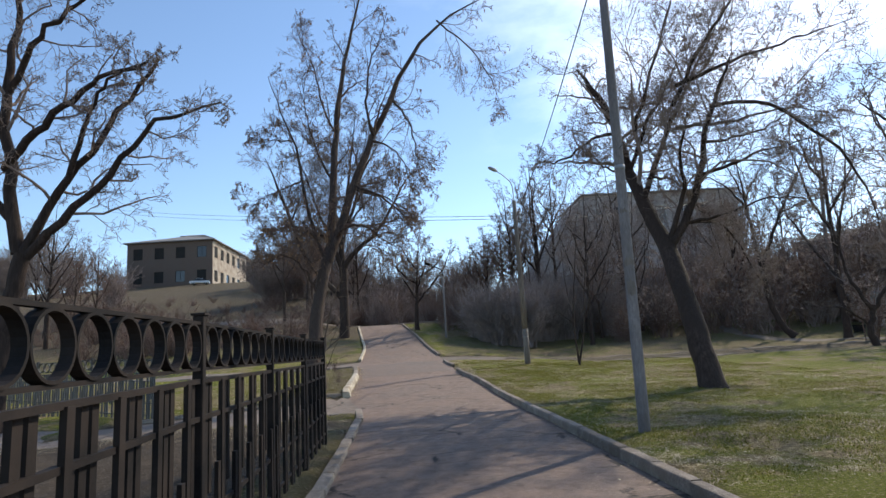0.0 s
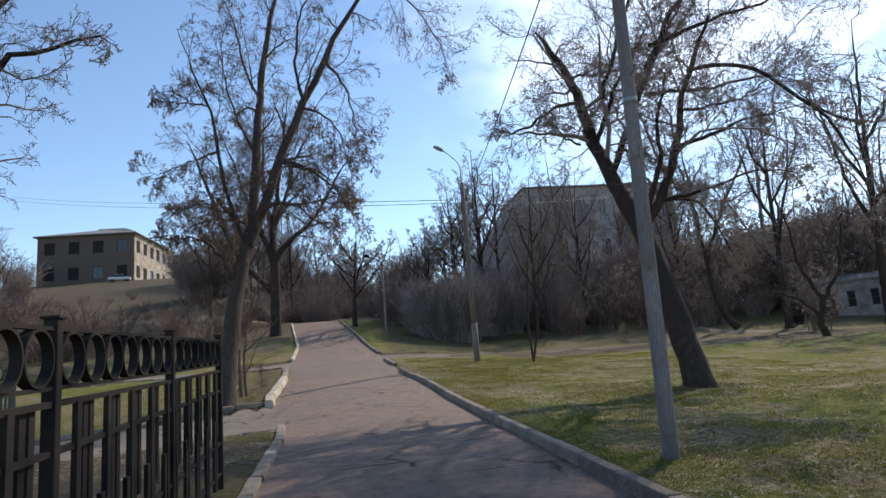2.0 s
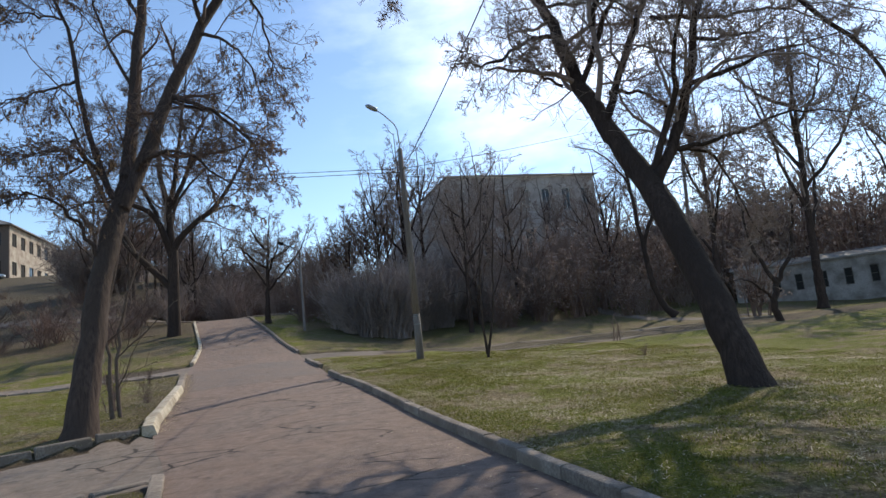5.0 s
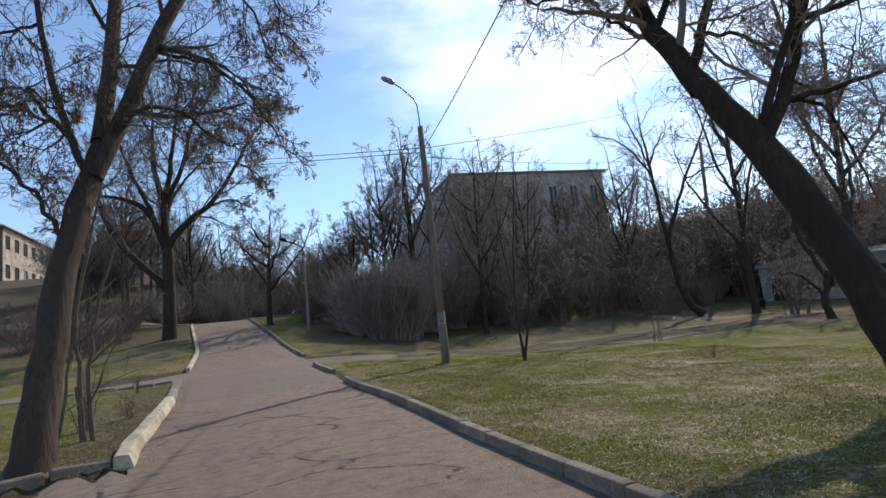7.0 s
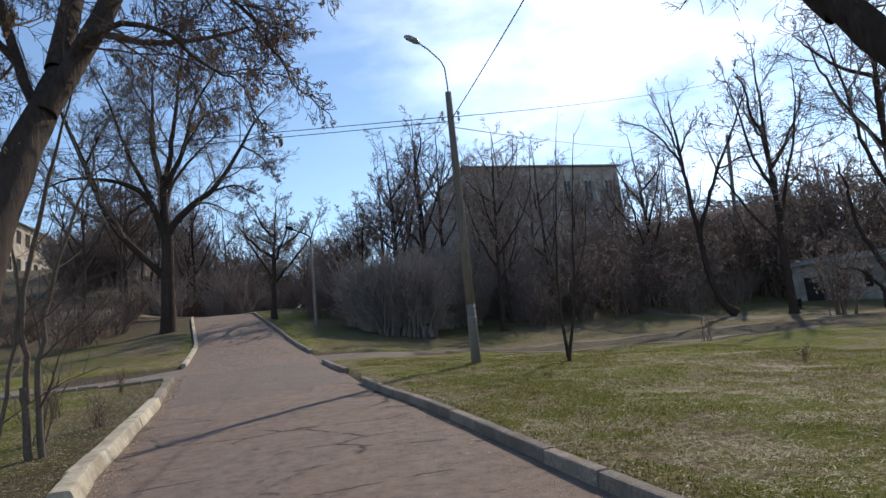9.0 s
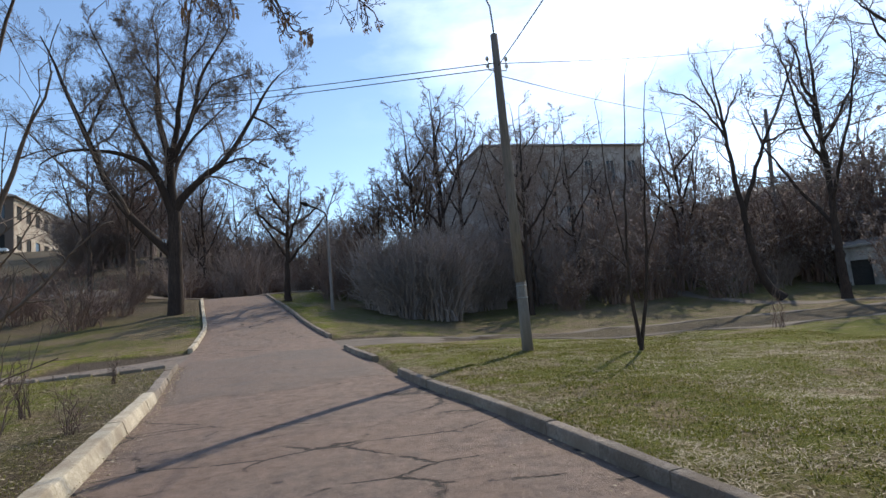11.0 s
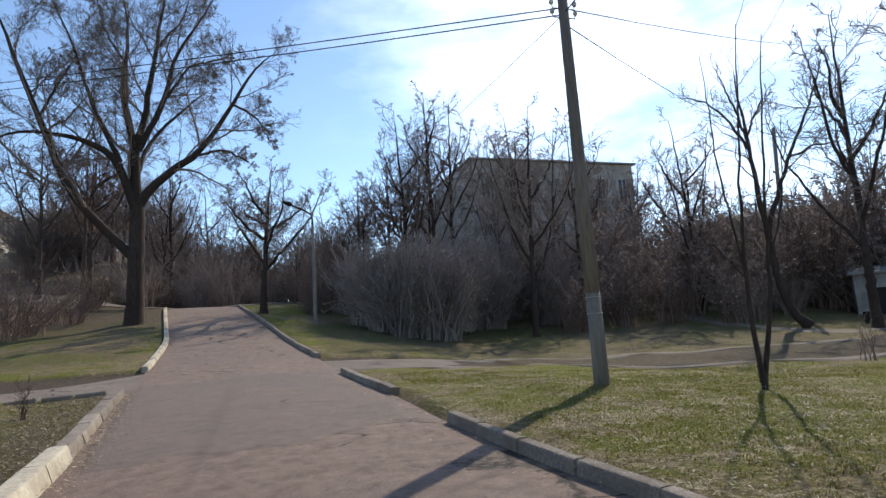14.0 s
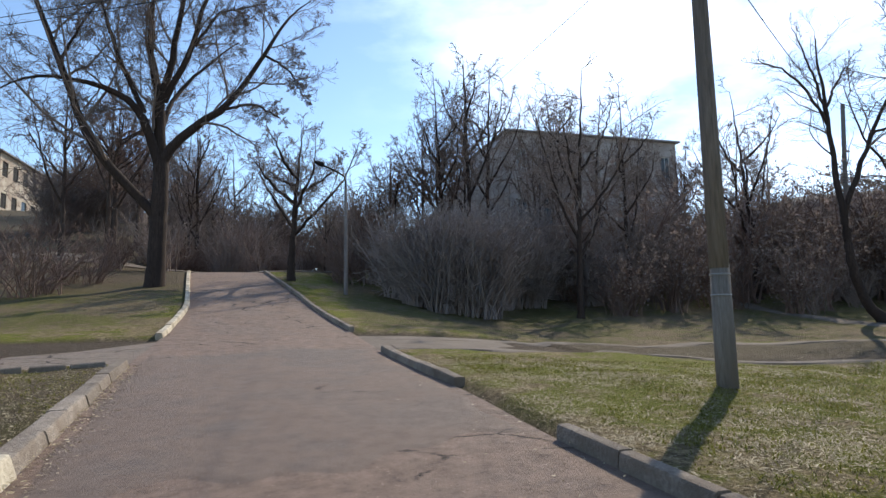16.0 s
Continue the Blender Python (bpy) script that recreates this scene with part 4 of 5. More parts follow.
# woods at the head of the lane, on the left hill, and round the large building
for x0, x1, y0, y1, n in ((-16, 2, 70, 98, 20), (-30, -14, 64, 92, 8), (2, 9, 60, 82, 9), (10, 19, 62, 78, 6), (22, 50, 70, 90, 9), (30, 75, 112, 130, 7), (48, 80, 50, 84, 6), (-130, -78, 120, 150, 9)):
    for _ in range(n):
        kind, x, y, rz, sc = rngp.choice((1, 1, 2, 3)), rngp.uniform(x0, x1), rngp.uniform(y0, y1), rngp.uniform(0, 360), rngp.uniform(.6, 1.0)
        # trees here scaled down to keep sky round the far lamp in the camera's view
        plant(KIND[kind], x, y, rz, sc * (.45 if -1.8 < x < 5 and y > 58 else 1))

BUSH = [shrub("shrub", (8, 60, gz(8, 60)), "dense dark tangled shrub", 31, 3.6, 2.2, 24, M_TWIGD),
        shrub("shrub", (13, 64, gz(13, 64)), "dense dark tangled shrub", 32, 4.6, 2.6, 24, M_TWIGD),
        shrub("shrub", (-12, 62, gz(-12, 62)), "reddish brown leafless shrub", 33, 3.0, 2.4, 22, M_TWIG)]
for x0, x1, y0, y1, n, kinds in ((5, 9, 56, 60, 4, (0, 1)), (9, 16, 60, 64, 5, (0, 1, 1)), (16, 42, 52, 64, 24, (0, 1, 2, 2)), (-44, -9, 60, 80, 40, (2, 2, 0)), (-30, -11, 50, 62, 9, (2,)), (-14, 8, 76, 86, 12, (0, 1))):
    for _ in range(n):
        plant(BUSH[rngp.choice(kinds)], rngp.uniform(x0, x1), rngp.uniform(y0, y1), rngp.uniform(0, 360), rngp.uniform(.7, 1.25))
for x0, x1, y0, y1, n, kinds in ((-9, 3, 73, 78, 12, (1,)), (-27, -11, 49, 61, 12, (2,)), (-10, 3, 71, 78, 20, (2, 0)), (1, 8, 57, 74, 16, (0, 2)), (8, 34, 62, 84, 14, (0, 1)), (42, 66, 58, 74, 10, (0, 1, 2)), (-45, -24, 70, 96, 8, (2,))):
    for _ in range(n):
        plant(BUSH[rngp.choice(kinds)], rngp.uniform(x0, x1), rngp.uniform(y0, y1), rngp.uniform(0, 360), rngp.uniform(.7, 1.25))

for _ in range(70):
    y = rngp.uniform(50, 112)
    plant(BUSH[2], rngp.uniform(-.62, -.2) * y, y, rngp.uniform(0, 360), rngp.uniform(.3, .65))
THICK = shrub("thicket_shrub", (6, 52.5, gz(6, 52.5) - .1), "very dense dark thicket shrub on the bank", 36, 4.6, 2.5, 70, M_TWIGX, "dark thicket below the block", (7, 5), .02)
for x0, x1, y0, y1, n in ((3.6, 9.5, 50.5, 54, 9), (4.5, 13, 54, 58, 11), (9, 17, 56.5, 61, 10), (14, 24, 59, 66, 9)):
    for _ in range(n):
        plant(THICK, rngp.uniform(x0, x1), rngp.uniform(y0, y1), rngp.uniform(0, 360), rngp.uniform(.8, 1.2))
GREY = shrub("grey_shrub", (34, 60, gz(34, 60) - .1), "dense grey-brown leafless shrub on the slope", 37, 5.0, 3.0, 60, M_TWIGD, "grey shrubs on the slope", (7, 5), .02)
for x0, x1, y0, y1, n, lo, hi in ((26, 44, 59, 70, 14, .9, 1.4), (44, 70, 52, 70, 14, 1.2, 1.9), (-130, -72, 108, 140, 26, 1.3, 2.2), (-62, -28, 92, 118, 14, .9, 1.5), (-24, 6, 84, 110, 18, 1.0, 1.8)):
    for _ in range(n):
        plant(GREY, rngp.uniform(x0, x1), rngp.uniform(y0, y1), rngp.uniform(0, 360), rngp.uniform(lo, hi))
LEAFY = shrub("brown_shrub", (30, 41, gz(30, 41)), "tangled shrub still holding brown dry leaves", 35, 5.0, 2.6, 22, M_TWIG, "brown shrubs before the shed", leaves=2200)
for x, y, sc in ((27, 52, .9), (24, 55, 1.2), (20.5, 54, 1.0), (31, 54, 1.2), (40, 56, 1.3), (45, 58, 1.3), (17, 53, .8), (37, 60, 1.3)):
    plant(LEAFY, x, y, x * 37, sc)
for x, y, sc in ((64, 52, 2.6), (58, 57, 2.6), (50, 60, 2.5), (69, 46, 2.6), (66, 39, 2.4), (40, 56.5, 1.9), (44.5, 53.5, 2.1), (49.5, 50, 2.2), (54.5, 45, 2.3), (59, 40.5, 2.3), (46, 57, 2.1), (53, 52, 2.2), (36, 57, 1.7), (32, 59.5, 1.8), (60, 46, 2.2), (28, 57, 1.5), (22, 60, 1.6)):
    plant(LEAFY, x, y, x * 53, sc)

# forked tree by the shed path
A = (27.2, 48, gz(27.2, 48) - .1)
boughs = []
boughs.append([(28.4, 47.6, 1.6, .3), (27.6, 48, 2.6, .24), (27, 48, 4.6, .22), (26.8, 48, 7.2, .2)])
boughs.append([(26.8, 48, 7, .17), (26.5, 48, 10, .14), (26.3, 48, 13.1, .1), (26.0, 48, 17, .03)])
boughs.append([(26.4, 48, 12, .09), (25.2, 48, 14, .07), (23.8, 48, 15, .05), (22.2, 48, 15.4, .02)])
boughs.append([(26.4, 48, 12.6, .09), (25.6, 48, 15, .06), (24.6, 48, 17.4, .02)])
boughs.append([(26.3, 48, 13, .08), (27.2, 48, 14.6, .06), (28.4, 48, 16, .02)])
boughs.append([(26.8, 48, 7, .17), (27.5, 47.8, 9, .14), (29, 47.6, 12, .1), (30.8, 47.4, 15, .07), (32.2, 47.2, 18, .03)])
boughs.append([(28.8, 47.6, 11.6, .08), (30.6, 47.2, 12.4, .06), (32.4, 47, 12.6, .03)])
tree("forked_tree", A, "dark forked bare tree with two leaning stems", rel(A, boughs), 15, [(9, .2, 1, 25, 60, .4, 6, .2, .06, 4), (7, .2, 1, 25, 60, .5, 5, .2, .05, 3), (5, .2, 1, 25, 60, .55, 3, .2, .03, 3)], M_BARK2, M_TWIGD, .011, .08)
for x, y, k, sc, rz in ((36.4, 42, 3, 1.35, 20), (31.5, 46, 3, 1.15, 100), (44, 40, 1, 1.4, 60), (20, 58, 1, .95, 10), (30, 58, 3, .9, 200), (15.5, 56, 2, .7, 50), (-38, 60, 3, .85, 40), (-33.6, 57, 2, .7, 120), (-42, 66, 1, .9, 200), (-36.5, 66, 2, .8, 300), (-47, 72, 3, .8, 10), (13.6, 52.5, 3, .82, 15), (18.5, 66, 1, .9, 70), (23, 68, 1, 1.0, 130), (12.6, 69.5, 3, 1.1, 160), (26, 81, 3, 1.05, 210)):
    plant(KIND[k], x, y, rz, sc)
A = (24.2, 33.5, gz(24.2, 33.5) - .1)
boughs = []
boughs.append([(24.6, 33.5, .4, .22), (24.2, 33.5, 1.6, .17), (24.6, 33.4, 3.0, .15)])
boughs.append([(24.6, 33.4, 2.8, .12), (25.6, 33, 4.6, .09), (26, 32.8, 7.4, .04)])
boughs.append([(24.5, 33.4, 2.8, .12), (23.6, 33.6, 4.6, .09), (23.4, 33.8, 7.8, .04)])
boughs.append([(24.2, 33.5, 2.0, .08), (22.8, 33.2, 3.0, .05), (21.4, 33, 3.2, .02)])
tree("crooked_tree", A, "short crooked dark tree beside the dirt path", rel(A, boughs), 16, [(8, .2, 1, 25, 60, .42, 5, .2, .06, 4), (6, .2, 1, 25, 60, .5, 4, .2, .05, 3), (5, .2, 1, 25, 60, .55, 3, .2, .03, 3)], M_BARK2, M_TWIGD, .008, .08)

# thin two-stemmed sapling on the lawn
A = (6.65, 28.55, gz(6.65, 28.55) - .05)
boughs = []
boughs.append([(6.7, 28.55, .7, .06), (6.68, 28.55, 1.1, .055), (6.66, 28.55, 1.4, .05)])
boughs.append([(6.66, 28.55, 1.0, .05), (6.6, 28.55, 2, .042), (6.6, 28.55, 3, .034), (6.8, 28.55, 4.7, .022), (7.2, 28.55, 7.6, .008)])
boughs.append([(6.7, 28.55, 1.0, .05), (6.95, 28.5, 2, .04), (7.1, 28.5, 2.9, .034), (7.3, 28.5, 4.7, .022), (7.7, 28.5, 7.4, .008)])
boughs.append([(6.6, 28.55, 3, .02), (6.4, 28.6, 4.6, .016), (6.35, 28.6, 6.9, .006)])
boughs.append([(7.1, 28.5, 3, .02), (7.6, 28.5, 4.1, .014), (7.9, 28.5, 5.8, .006)])
boughs.append([(6.6, 28.55, 2.8, .012), (5.9, 28.4, 3.4, .009), (5.2, 28.3, 3.2, .004)])
tree("sapling", A, "thin dark two-stemmed sapling in the grass", rel(A, boughs), 17, [(5, .3, 1, 25, 50, .22, 4, .12, .08, 3), (2, .3, 1, 25, 50, .5, 3, .15, .04, 3)], M_BARK2, M_TWIGD, .004, .02)
# suckers beside the seed tree
A = (-4.35, 22.9, gz(-4.35, 22.9) - .05)
boughs = []
boughs.append([(-4.3, 22.9, .5, .055), (-4.3, 22.9, 1.2, .05), (-4.35, 22.9, 1.7, .045)])
boughs.append([(-4.3, 22.9, 1.5, .042), (-4.4, 22.9, 2.8, .036), (-4.1, 22.9, 4.4, .03), (-3.7, 22.9, 6.2, .012)])
boughs.append([(-4.1, 22.95, .5, .05), (-4.2, 22.9, 1.9, .04), (-3.9, 22.9, 3.6, .028), (-3.4, 22.9, 5, .01)])
boughs.append([(-4.65, 22.6, .4, .03), (-4.5, 22.8, 1.6, .028), (-4.4, 22.9, 3, .02), (-4.7, 22.9, 5, .008)])
boughs.append([(-4.2, 22.9, 2.0, .02), (-3.5, 22.7, 2.6, .015), (-2.9, 22.6, 3.2, .006)])
tree("sucker_shoots", A, "pale thin sprouting stems beside the tree", rel(A, boughs), 18, [(7, .2, 1, 25, 60, .3, 4, .2, .04, 3), (4, .2, 1, 25, 60, .5, 3, .2, .04, 3)], M_PALEBARK, M_PALEBARK, .006, .03, category="shrub")
for i, (x, y, h) in enumerate(((-4.6, 24.2, 1.3), (-4.0, 25.2, .8), (-5.4, 27.3, 1.0), (14.6, 33.0, 1.5), (10.5, 24.5, .5), (-5.2, 31.5, .7))):
    shrub("small_shrub", (x, y, gz(x, y) - .03), "small leafless shrub of thin shoots", 40 + i, h, h * .35, 9, M_TWIG, "small shrubs in the grass", (4, 2), .004)


# ---- street lamps and poles ----
def concrete_pole(name, at, label, h, r0, r1, material, lean=(0, 0)):
    top = thing(name, at, label, "pole")
    pts = [(lean[0] * t, lean[1] * t, h * t) for t in (-.05, 0, .25, .5, .75, 1)]
    rod("shaft", pts, [r0, r0, r0 + (r1 - r0) * .25, (r0 + r1) / 2, r0 + (r1 - r0) * .75, r1], material, top, 12)
    return top


pole_a = concrete_pole("utility_pole", (3.18, 9.7, gz(3.18, 9.7)), "grey concrete pole with dark stains on the lawn edge", 8.6, .095, .072, M_CONC, (.2, 0))
rod("band", [(.1, 0, 4.25), (.102, 0, 4.33)], .09, M_STEEL, pole_a, 12)
rod("step_bolt", [(.105, -.06, 4.6), (.105, -.26, 4.62)], .01, M_STEEL, pole_a, 6)


def tar_patch(z0, z1, a0, a1, seed):
    """A ragged smear of old tar round part of the pole."""
    rng, bm = np.random.default_rng(seed), bmesh.new()
    rows = []
    for k in range(13):
        a = radians(a0 + (a1 - a0) * k / 12)
        low, high = z0 + rng.uniform(-.02, .02), z1 + rng.uniform(-.03, .03)
        if k in (0, 12):
            low = high = (z0 + z1) / 2
        rows.append([bm.verts.new((.2 * z / 8.6 + math.cos(a) * (.099 - .0027 * z), math.sin(a) * (.099 - .0027 * z), z)) for z in (low, high + .002)])
    for p, q in zip(rows, rows[1:]):
        bm.faces.new((p[0], q[0], q[1], p[1]))
    part("tar_patch", bm, M_TIMBER, pole_a, "dark smear of old tar")


tar_patch(2.62, 2.72, -170, -30, 5)
tar_patch(2.14, 2.36, -150, -60, 6)
tar_patch(3.5, 3.56, -160, -70, 7)
pole_b = thing("street_lamp", (4.5, 30.1, gz(4.5, 30.1)), "tall timber pole on a concrete stub with curved lamp arm", "street lamp")
rod("stub", [(0, 0, -.4), (0, 0, .8), (.005, 0, 1.75)], [.15, .145, .135], M_CONCW, pole_b, 8, "weathered pale concrete stub")
rod("shaft", [(0, 0, 1.7), (0, 0, 4), (0, 0, 6), (0, 0, 8.3)], [.135, .125, .112, .095], M_TIMBER, pole_b, 14, "dark weathered timber")
for zz in (1.3, 1.6):
    rod("wire_tie", [(0, 0, zz), (0, 0, zz + .025)], .146, M_STEEL, pole_b, 12)
for side in (-1, 1):
    for zz in (7.3, 7.5):
        rod("bracket", [(side * .08, 0, zz), (side * .24, 0, zz), (side * .26, 0, zz + .1)], .012, M_STEEL, pole_b, 6)
        rod("insulator", [(side * .26, 0, zz + .08), (side * .26, 0, zz + .12), (side * .26, 0, zz + .18)], [.035, .05, .03], M_FRAME, pole_b, 10)
rod("arm", [(0, 0, 7.6), (0, 0, 8.5), (-.03, 0, 9.1), (-.12, .02, 9.35), (-.5, .05, 9.75), (-.8, .08, 9.98)], .025, M_STEEL, pole_b, 8)
rod("lamp_head", [(-.75, .08, 9.96), (-.85, .09, 10.03), (-1.1, .11, 10.16), (-1.2, .12, 10.2)], [.05, .1, .09, .04], M_STEEL, pole_b, 10)
lamp_c = concrete_pole("street_lamp", (1.0, 52, gz(1.0, 52)), "slim grey street lamp with a curved arm", 5.3, .1, .07, M_CONC)
rod("arm", [(0, 0, 5.0), (0, 0, 5.6), (-.08, 0, 5.85), (-.5, 0, 6.1), (-1.1, 0, 6.35)], .045, M_WIRE, lamp_c, 8)
rod("lamp_head", [(-1.05, 0, 6.33), (-1.15, 0, 6.4), (-1.5, 0, 6.52)], [.06, .14, .07], M_IRON, lamp_c, 10)
pole_c = concrete_pole("utility_pole", (40, 60, gz(40, 60)), "dark bare pole leaning among trees", 15, .2, .16, M_CONCW, (1.2, 0))


def wire(a, b, sag, r=.012):
    t = np.linspace(0, 1, 14)
    pts = np.outer(1 - t, a) + np.outer(t, b)
    pts[:, 2] -= sag * 4 * t * (1 - t)
    ob = rod("overhead_cable", pts, r, M_WIRE, None, 5)
    return tagged(ob, "thin black overhead cable slung between poles", "cable")


TB = np.array([4.5, 30.1, gz(4.5, 30.1)])
wire(TB + (0, -.1, 7.4), (3.42, 9.7, gz(3.22, 9.7) + 8.4), .3, .014)
wire(TB + (0, .1, 7.4), (16.5, 100, 27.5), .5, .007)
wire(TB + (-.1, 0, 7.5), (-44, 80, 24.6), .5, .014)
wire(TB + (-.1, 0, 7.35), (-44, 80, 24.2), .6, .014)
wire(TB + (.1, 0, 7.5), (41, 50, 21.5), .6)
wire(TB + (.1, .1, 7.2), (41.3, 60, gz(40, 60) + 14.6), .8)


# ---- iron fence ----
def fence_panel(name, x0, y0, x1, y1, label, group, light=M_IRON, posts=(True, True), z_off=0):
    """A panel between two posts: rings under the top rail, then flat pickets on rails."""
    length = math.hypot(x1 - x0, y1 - y0)
    za, zb = gz(x0, y0), gz(x1, y1)
    top = new(name)
    top.matrix_world = pose(x0, y0, za, 0, 0, math.degrees(math.atan2(y1 - y0, x1 - x0)))
    tagged(top, label, "fence", group)
    k = (zb - za) / length
    for flag, x in zip(posts, (0, length)):
        if flag:
            box("post", x - .035, x + .035, -.035, .035, k * x - .1, k * x + 1.76, light, top, .012)
            box("cap", x - .045, x + .045, -.045, .045, k * x + 1.76, k * x + 1.775, light, top, .004)
    def rail(nm, z, h, t):
        bm = bmesh.new()
        vs = add_box(bm, .035, length - .035, -t, t, z, z + h)
        for v in vs:
            v.co.z += k * v.co.x
        part(nm, bm, light, top)
    for z in (1.70, 1.41):
        rail("rail", z, .02, .02)
    for z in (1.33, 1.10, .5, .16):
        rail("rail", z, .03, .02)
    n = max(1, round((length - .07) / .3))
    d = (length - .07) / n
    for i in range(n):
        cx = .035 + d * (i + .5)
        a = np.linspace(0, 2 * np.pi, 25)
        bm = bmesh.new()
        rows = []
        for ang in a[:-1]:
            rows.append([bm.verts.new((cx + rr * d / .28 * math.cos(ang), yy, 1.565 + k * cx + rr * math.sin(ang))) for rr, yy in ((.14, -.027), (.14, .027), (.126, .027), (.126, -.027))])
        for j in range(24):
            p, q = rows[j], rows[(j + 1) % 24]
            for e in range(4):
                bm.faces.new((p[e], p[(e + 1) % 4], q[(e + 1) % 4], q[e]))
        part("ring", bm, light, top)
    m = round(length / .088)
    for i in range(1, m):
        x, s = length * i / m, (i * 2 + int(x0 * 7)) % 5
        hi, lo = (1.34, 1.34, 1.1, .8, 1.34)[s], (.06, .62, .06, .06, .44)[s]
        dy = (-.018, .018, .018, -.018, .018)[s]
        box("picket", x - .029, x + .029, dy - .014, dy + .014, k * x + lo, k * x + hi, light, top)
    return top


def fence_x(y):
    return -1.51 - (y - 3.93) * .0645


for i in range(-2, 3):
    y = 3.93 + 2.2 * i
    fence_panel("iron_fence_panel", fence_x(y), y, fence_x(y + 2.2), y + 2.2, "black iron fence panel with a row of rings", "fence along the road", posts=(True, i == 2))
for i in range(4):
    fence_panel("far_fence_panel", -8 - 2.4 * i, 17.5 + 1.2 * i, -8 - 2.4 * (i + 1), 17.5 + 1.2 * (i + 1), "grey iron fence panel with rings along the path", "fence beside the path", M_GREYIRON, (True, i == 3))


# ---- buildings ----
def building(name, x, y, rz, w, d, z0, h, storeys, bays, wall, roof_h, label, win=(1.2, 1.5), side_bays=0, overhang=.5, side_wall=None, glass=.5, seed=1, hip=True, pale=False, sill=.3):
    """A block whose front runs from its base point along its own x, depth along its own y."""
    rng = random.Random(seed)
    top = thing(name, (x, y, z0), label, "building", rz=rz)
    sh = h / storeys

    def wall_with_holes(length, n, place, mat_):
        bm = bmesh.new()
        frames = []
        bw = length / max(n, 1)
        for s in range(storeys):
            z_a, z_b = s * sh, (s + 1) * sh
            if n == 0:
                add_box(bm, 0, length, 0, .35, z_a, z_b, place)
                continue
            lo, hi = z_a + sh * sill, z_a + sh * sill + win[1]
            add_box(bm, 0, length, 0, .35, z_a, lo, place)
            add_box(bm, 0, length, 0, .35, hi, z_b, place)
            e = 0
            for b in range(n):
                c = (b + .5) * bw
                add_box(bm, e, c - win[0] / 2, 0, .35, lo, hi, place)
                e = c + win[0] / 2
                frames.append((c, lo, hi))
            add_box(bm, e, length, 0, .35, lo, hi, place)
        part("wall", bm, mat_, top)
        for c, lo, hi in frames:
            bm = bmesh.new()
            a, b_ = c - win[0] / 2, c + win[0] / 2
            add_box(bm, a, a + .09, .12, .2, lo, hi, place)
            add_box(bm, b_ - .09, b_, .12, .2, lo, hi, place)
            add_box(bm, a + .09, b_ - .09, .12, .2, hi - .09, hi, place)
            add_box(bm, a + .09, b_ - .09, .12, .2, lo, lo + .09, place)
            add_box(bm, c - .035, c + .035, .13, .19, lo + .09, hi - .09, place)
            wf = part("window", bm, M_FRAME if rng.random() < .7 and glass > .25 else M_DARK, top)
            bm = bmesh.new()
            add_box(bm, a + .09, b_ - .09, .16, .17, lo + .09, hi - .09, place)
            # the M_DARK ones are near-black sheets standing for the unlit room
            part("pane", bm, M_WHITE if pale and rng.random() < .6 else M_GLASS if rng.random() < glass else M_DARK, wf)

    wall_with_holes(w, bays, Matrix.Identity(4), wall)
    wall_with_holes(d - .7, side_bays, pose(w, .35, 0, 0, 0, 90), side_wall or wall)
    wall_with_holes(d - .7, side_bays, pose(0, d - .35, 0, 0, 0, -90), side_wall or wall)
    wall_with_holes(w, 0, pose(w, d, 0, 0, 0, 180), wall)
    box("floor_slab", .35, w - .35, .35, d - .35, h * .5 - .1, h * .5 + .1, M_DARK, top)
    bm = bmesh.new()
    o = overhang
    add_box(bm, -o, w + o, -o, d + o, h, h + .22)
    if roof_h > .4:
        ins = d / 2 if hip else 0
        pts = [(-o, -o, h + .22), (w + o, -o, h + .22), (w + o, d + o, h + .22), (-o, d + o, h + .22), (ins, d / 2, h + roof_h), (w - ins, d / 2, h + roof_h)]
        v = [bm.verts.new(p) for p in pts]
        for f in ((0, 1, 5, 4), (1, 2, 5), (2, 3, 4, 5), (3, 0, 4)):
            bm.faces.new([v[i] for i in f])
    part("roof", bm, M_ROOF, top)
    return top


# two-storey house on the left hill; wall colours follow the light: dark on the shaded end towards the lane, pale on the
# sunlit long sides
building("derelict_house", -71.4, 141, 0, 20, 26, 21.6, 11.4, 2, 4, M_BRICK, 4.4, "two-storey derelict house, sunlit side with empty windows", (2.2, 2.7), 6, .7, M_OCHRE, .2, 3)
building("far_house", -66, 182, 0, 16, 22, 24, 11, 2, 3, M_BRICK, 2.2, "brick house behind the derelict one", (2, 2.4), 5, .5, M_OCHRE, .3, 4)
# large block above the thicket
LB = 2.0
building("large_block", 25.2, 93.4, LB, 25.2, 14, 12.8, 13.2, 2, 7, M_PLASTER, .3, "grey two-storey block half hidden by bare trees", (1.4, 3.6), 3, .5, None, 1, 5, pale=True, sill=.14)
sp = thing("sloping_wing", (25.2, 93.4, 12.8), "plain grey wing with a steep sloping roof", "building", rz=LB)
bm = bmesh.new()
for yy in (0.2, 13):
    for px, pz in ((0, -1), (0, 13.4), (-8.2, 2.8), (-8.2, -1)):
        bm.verts.new((px - .02, yy, pz))
bm.verts.ensure_lookup_table()
bm.faces.new([bm.verts[i] for i in (0, 1, 2, 3)])
bm.faces.new([bm.verts[i] for i in (7, 6, 5, 4)])
for i in range(4):
    j = (i + 1) % 4
    bm.faces.new([bm.verts[i], bm.verts[i + 4], bm.verts[j + 4], bm.verts[j]])
bmesh.ops.recalc_face_normals(bm, faces=bm.faces[:])
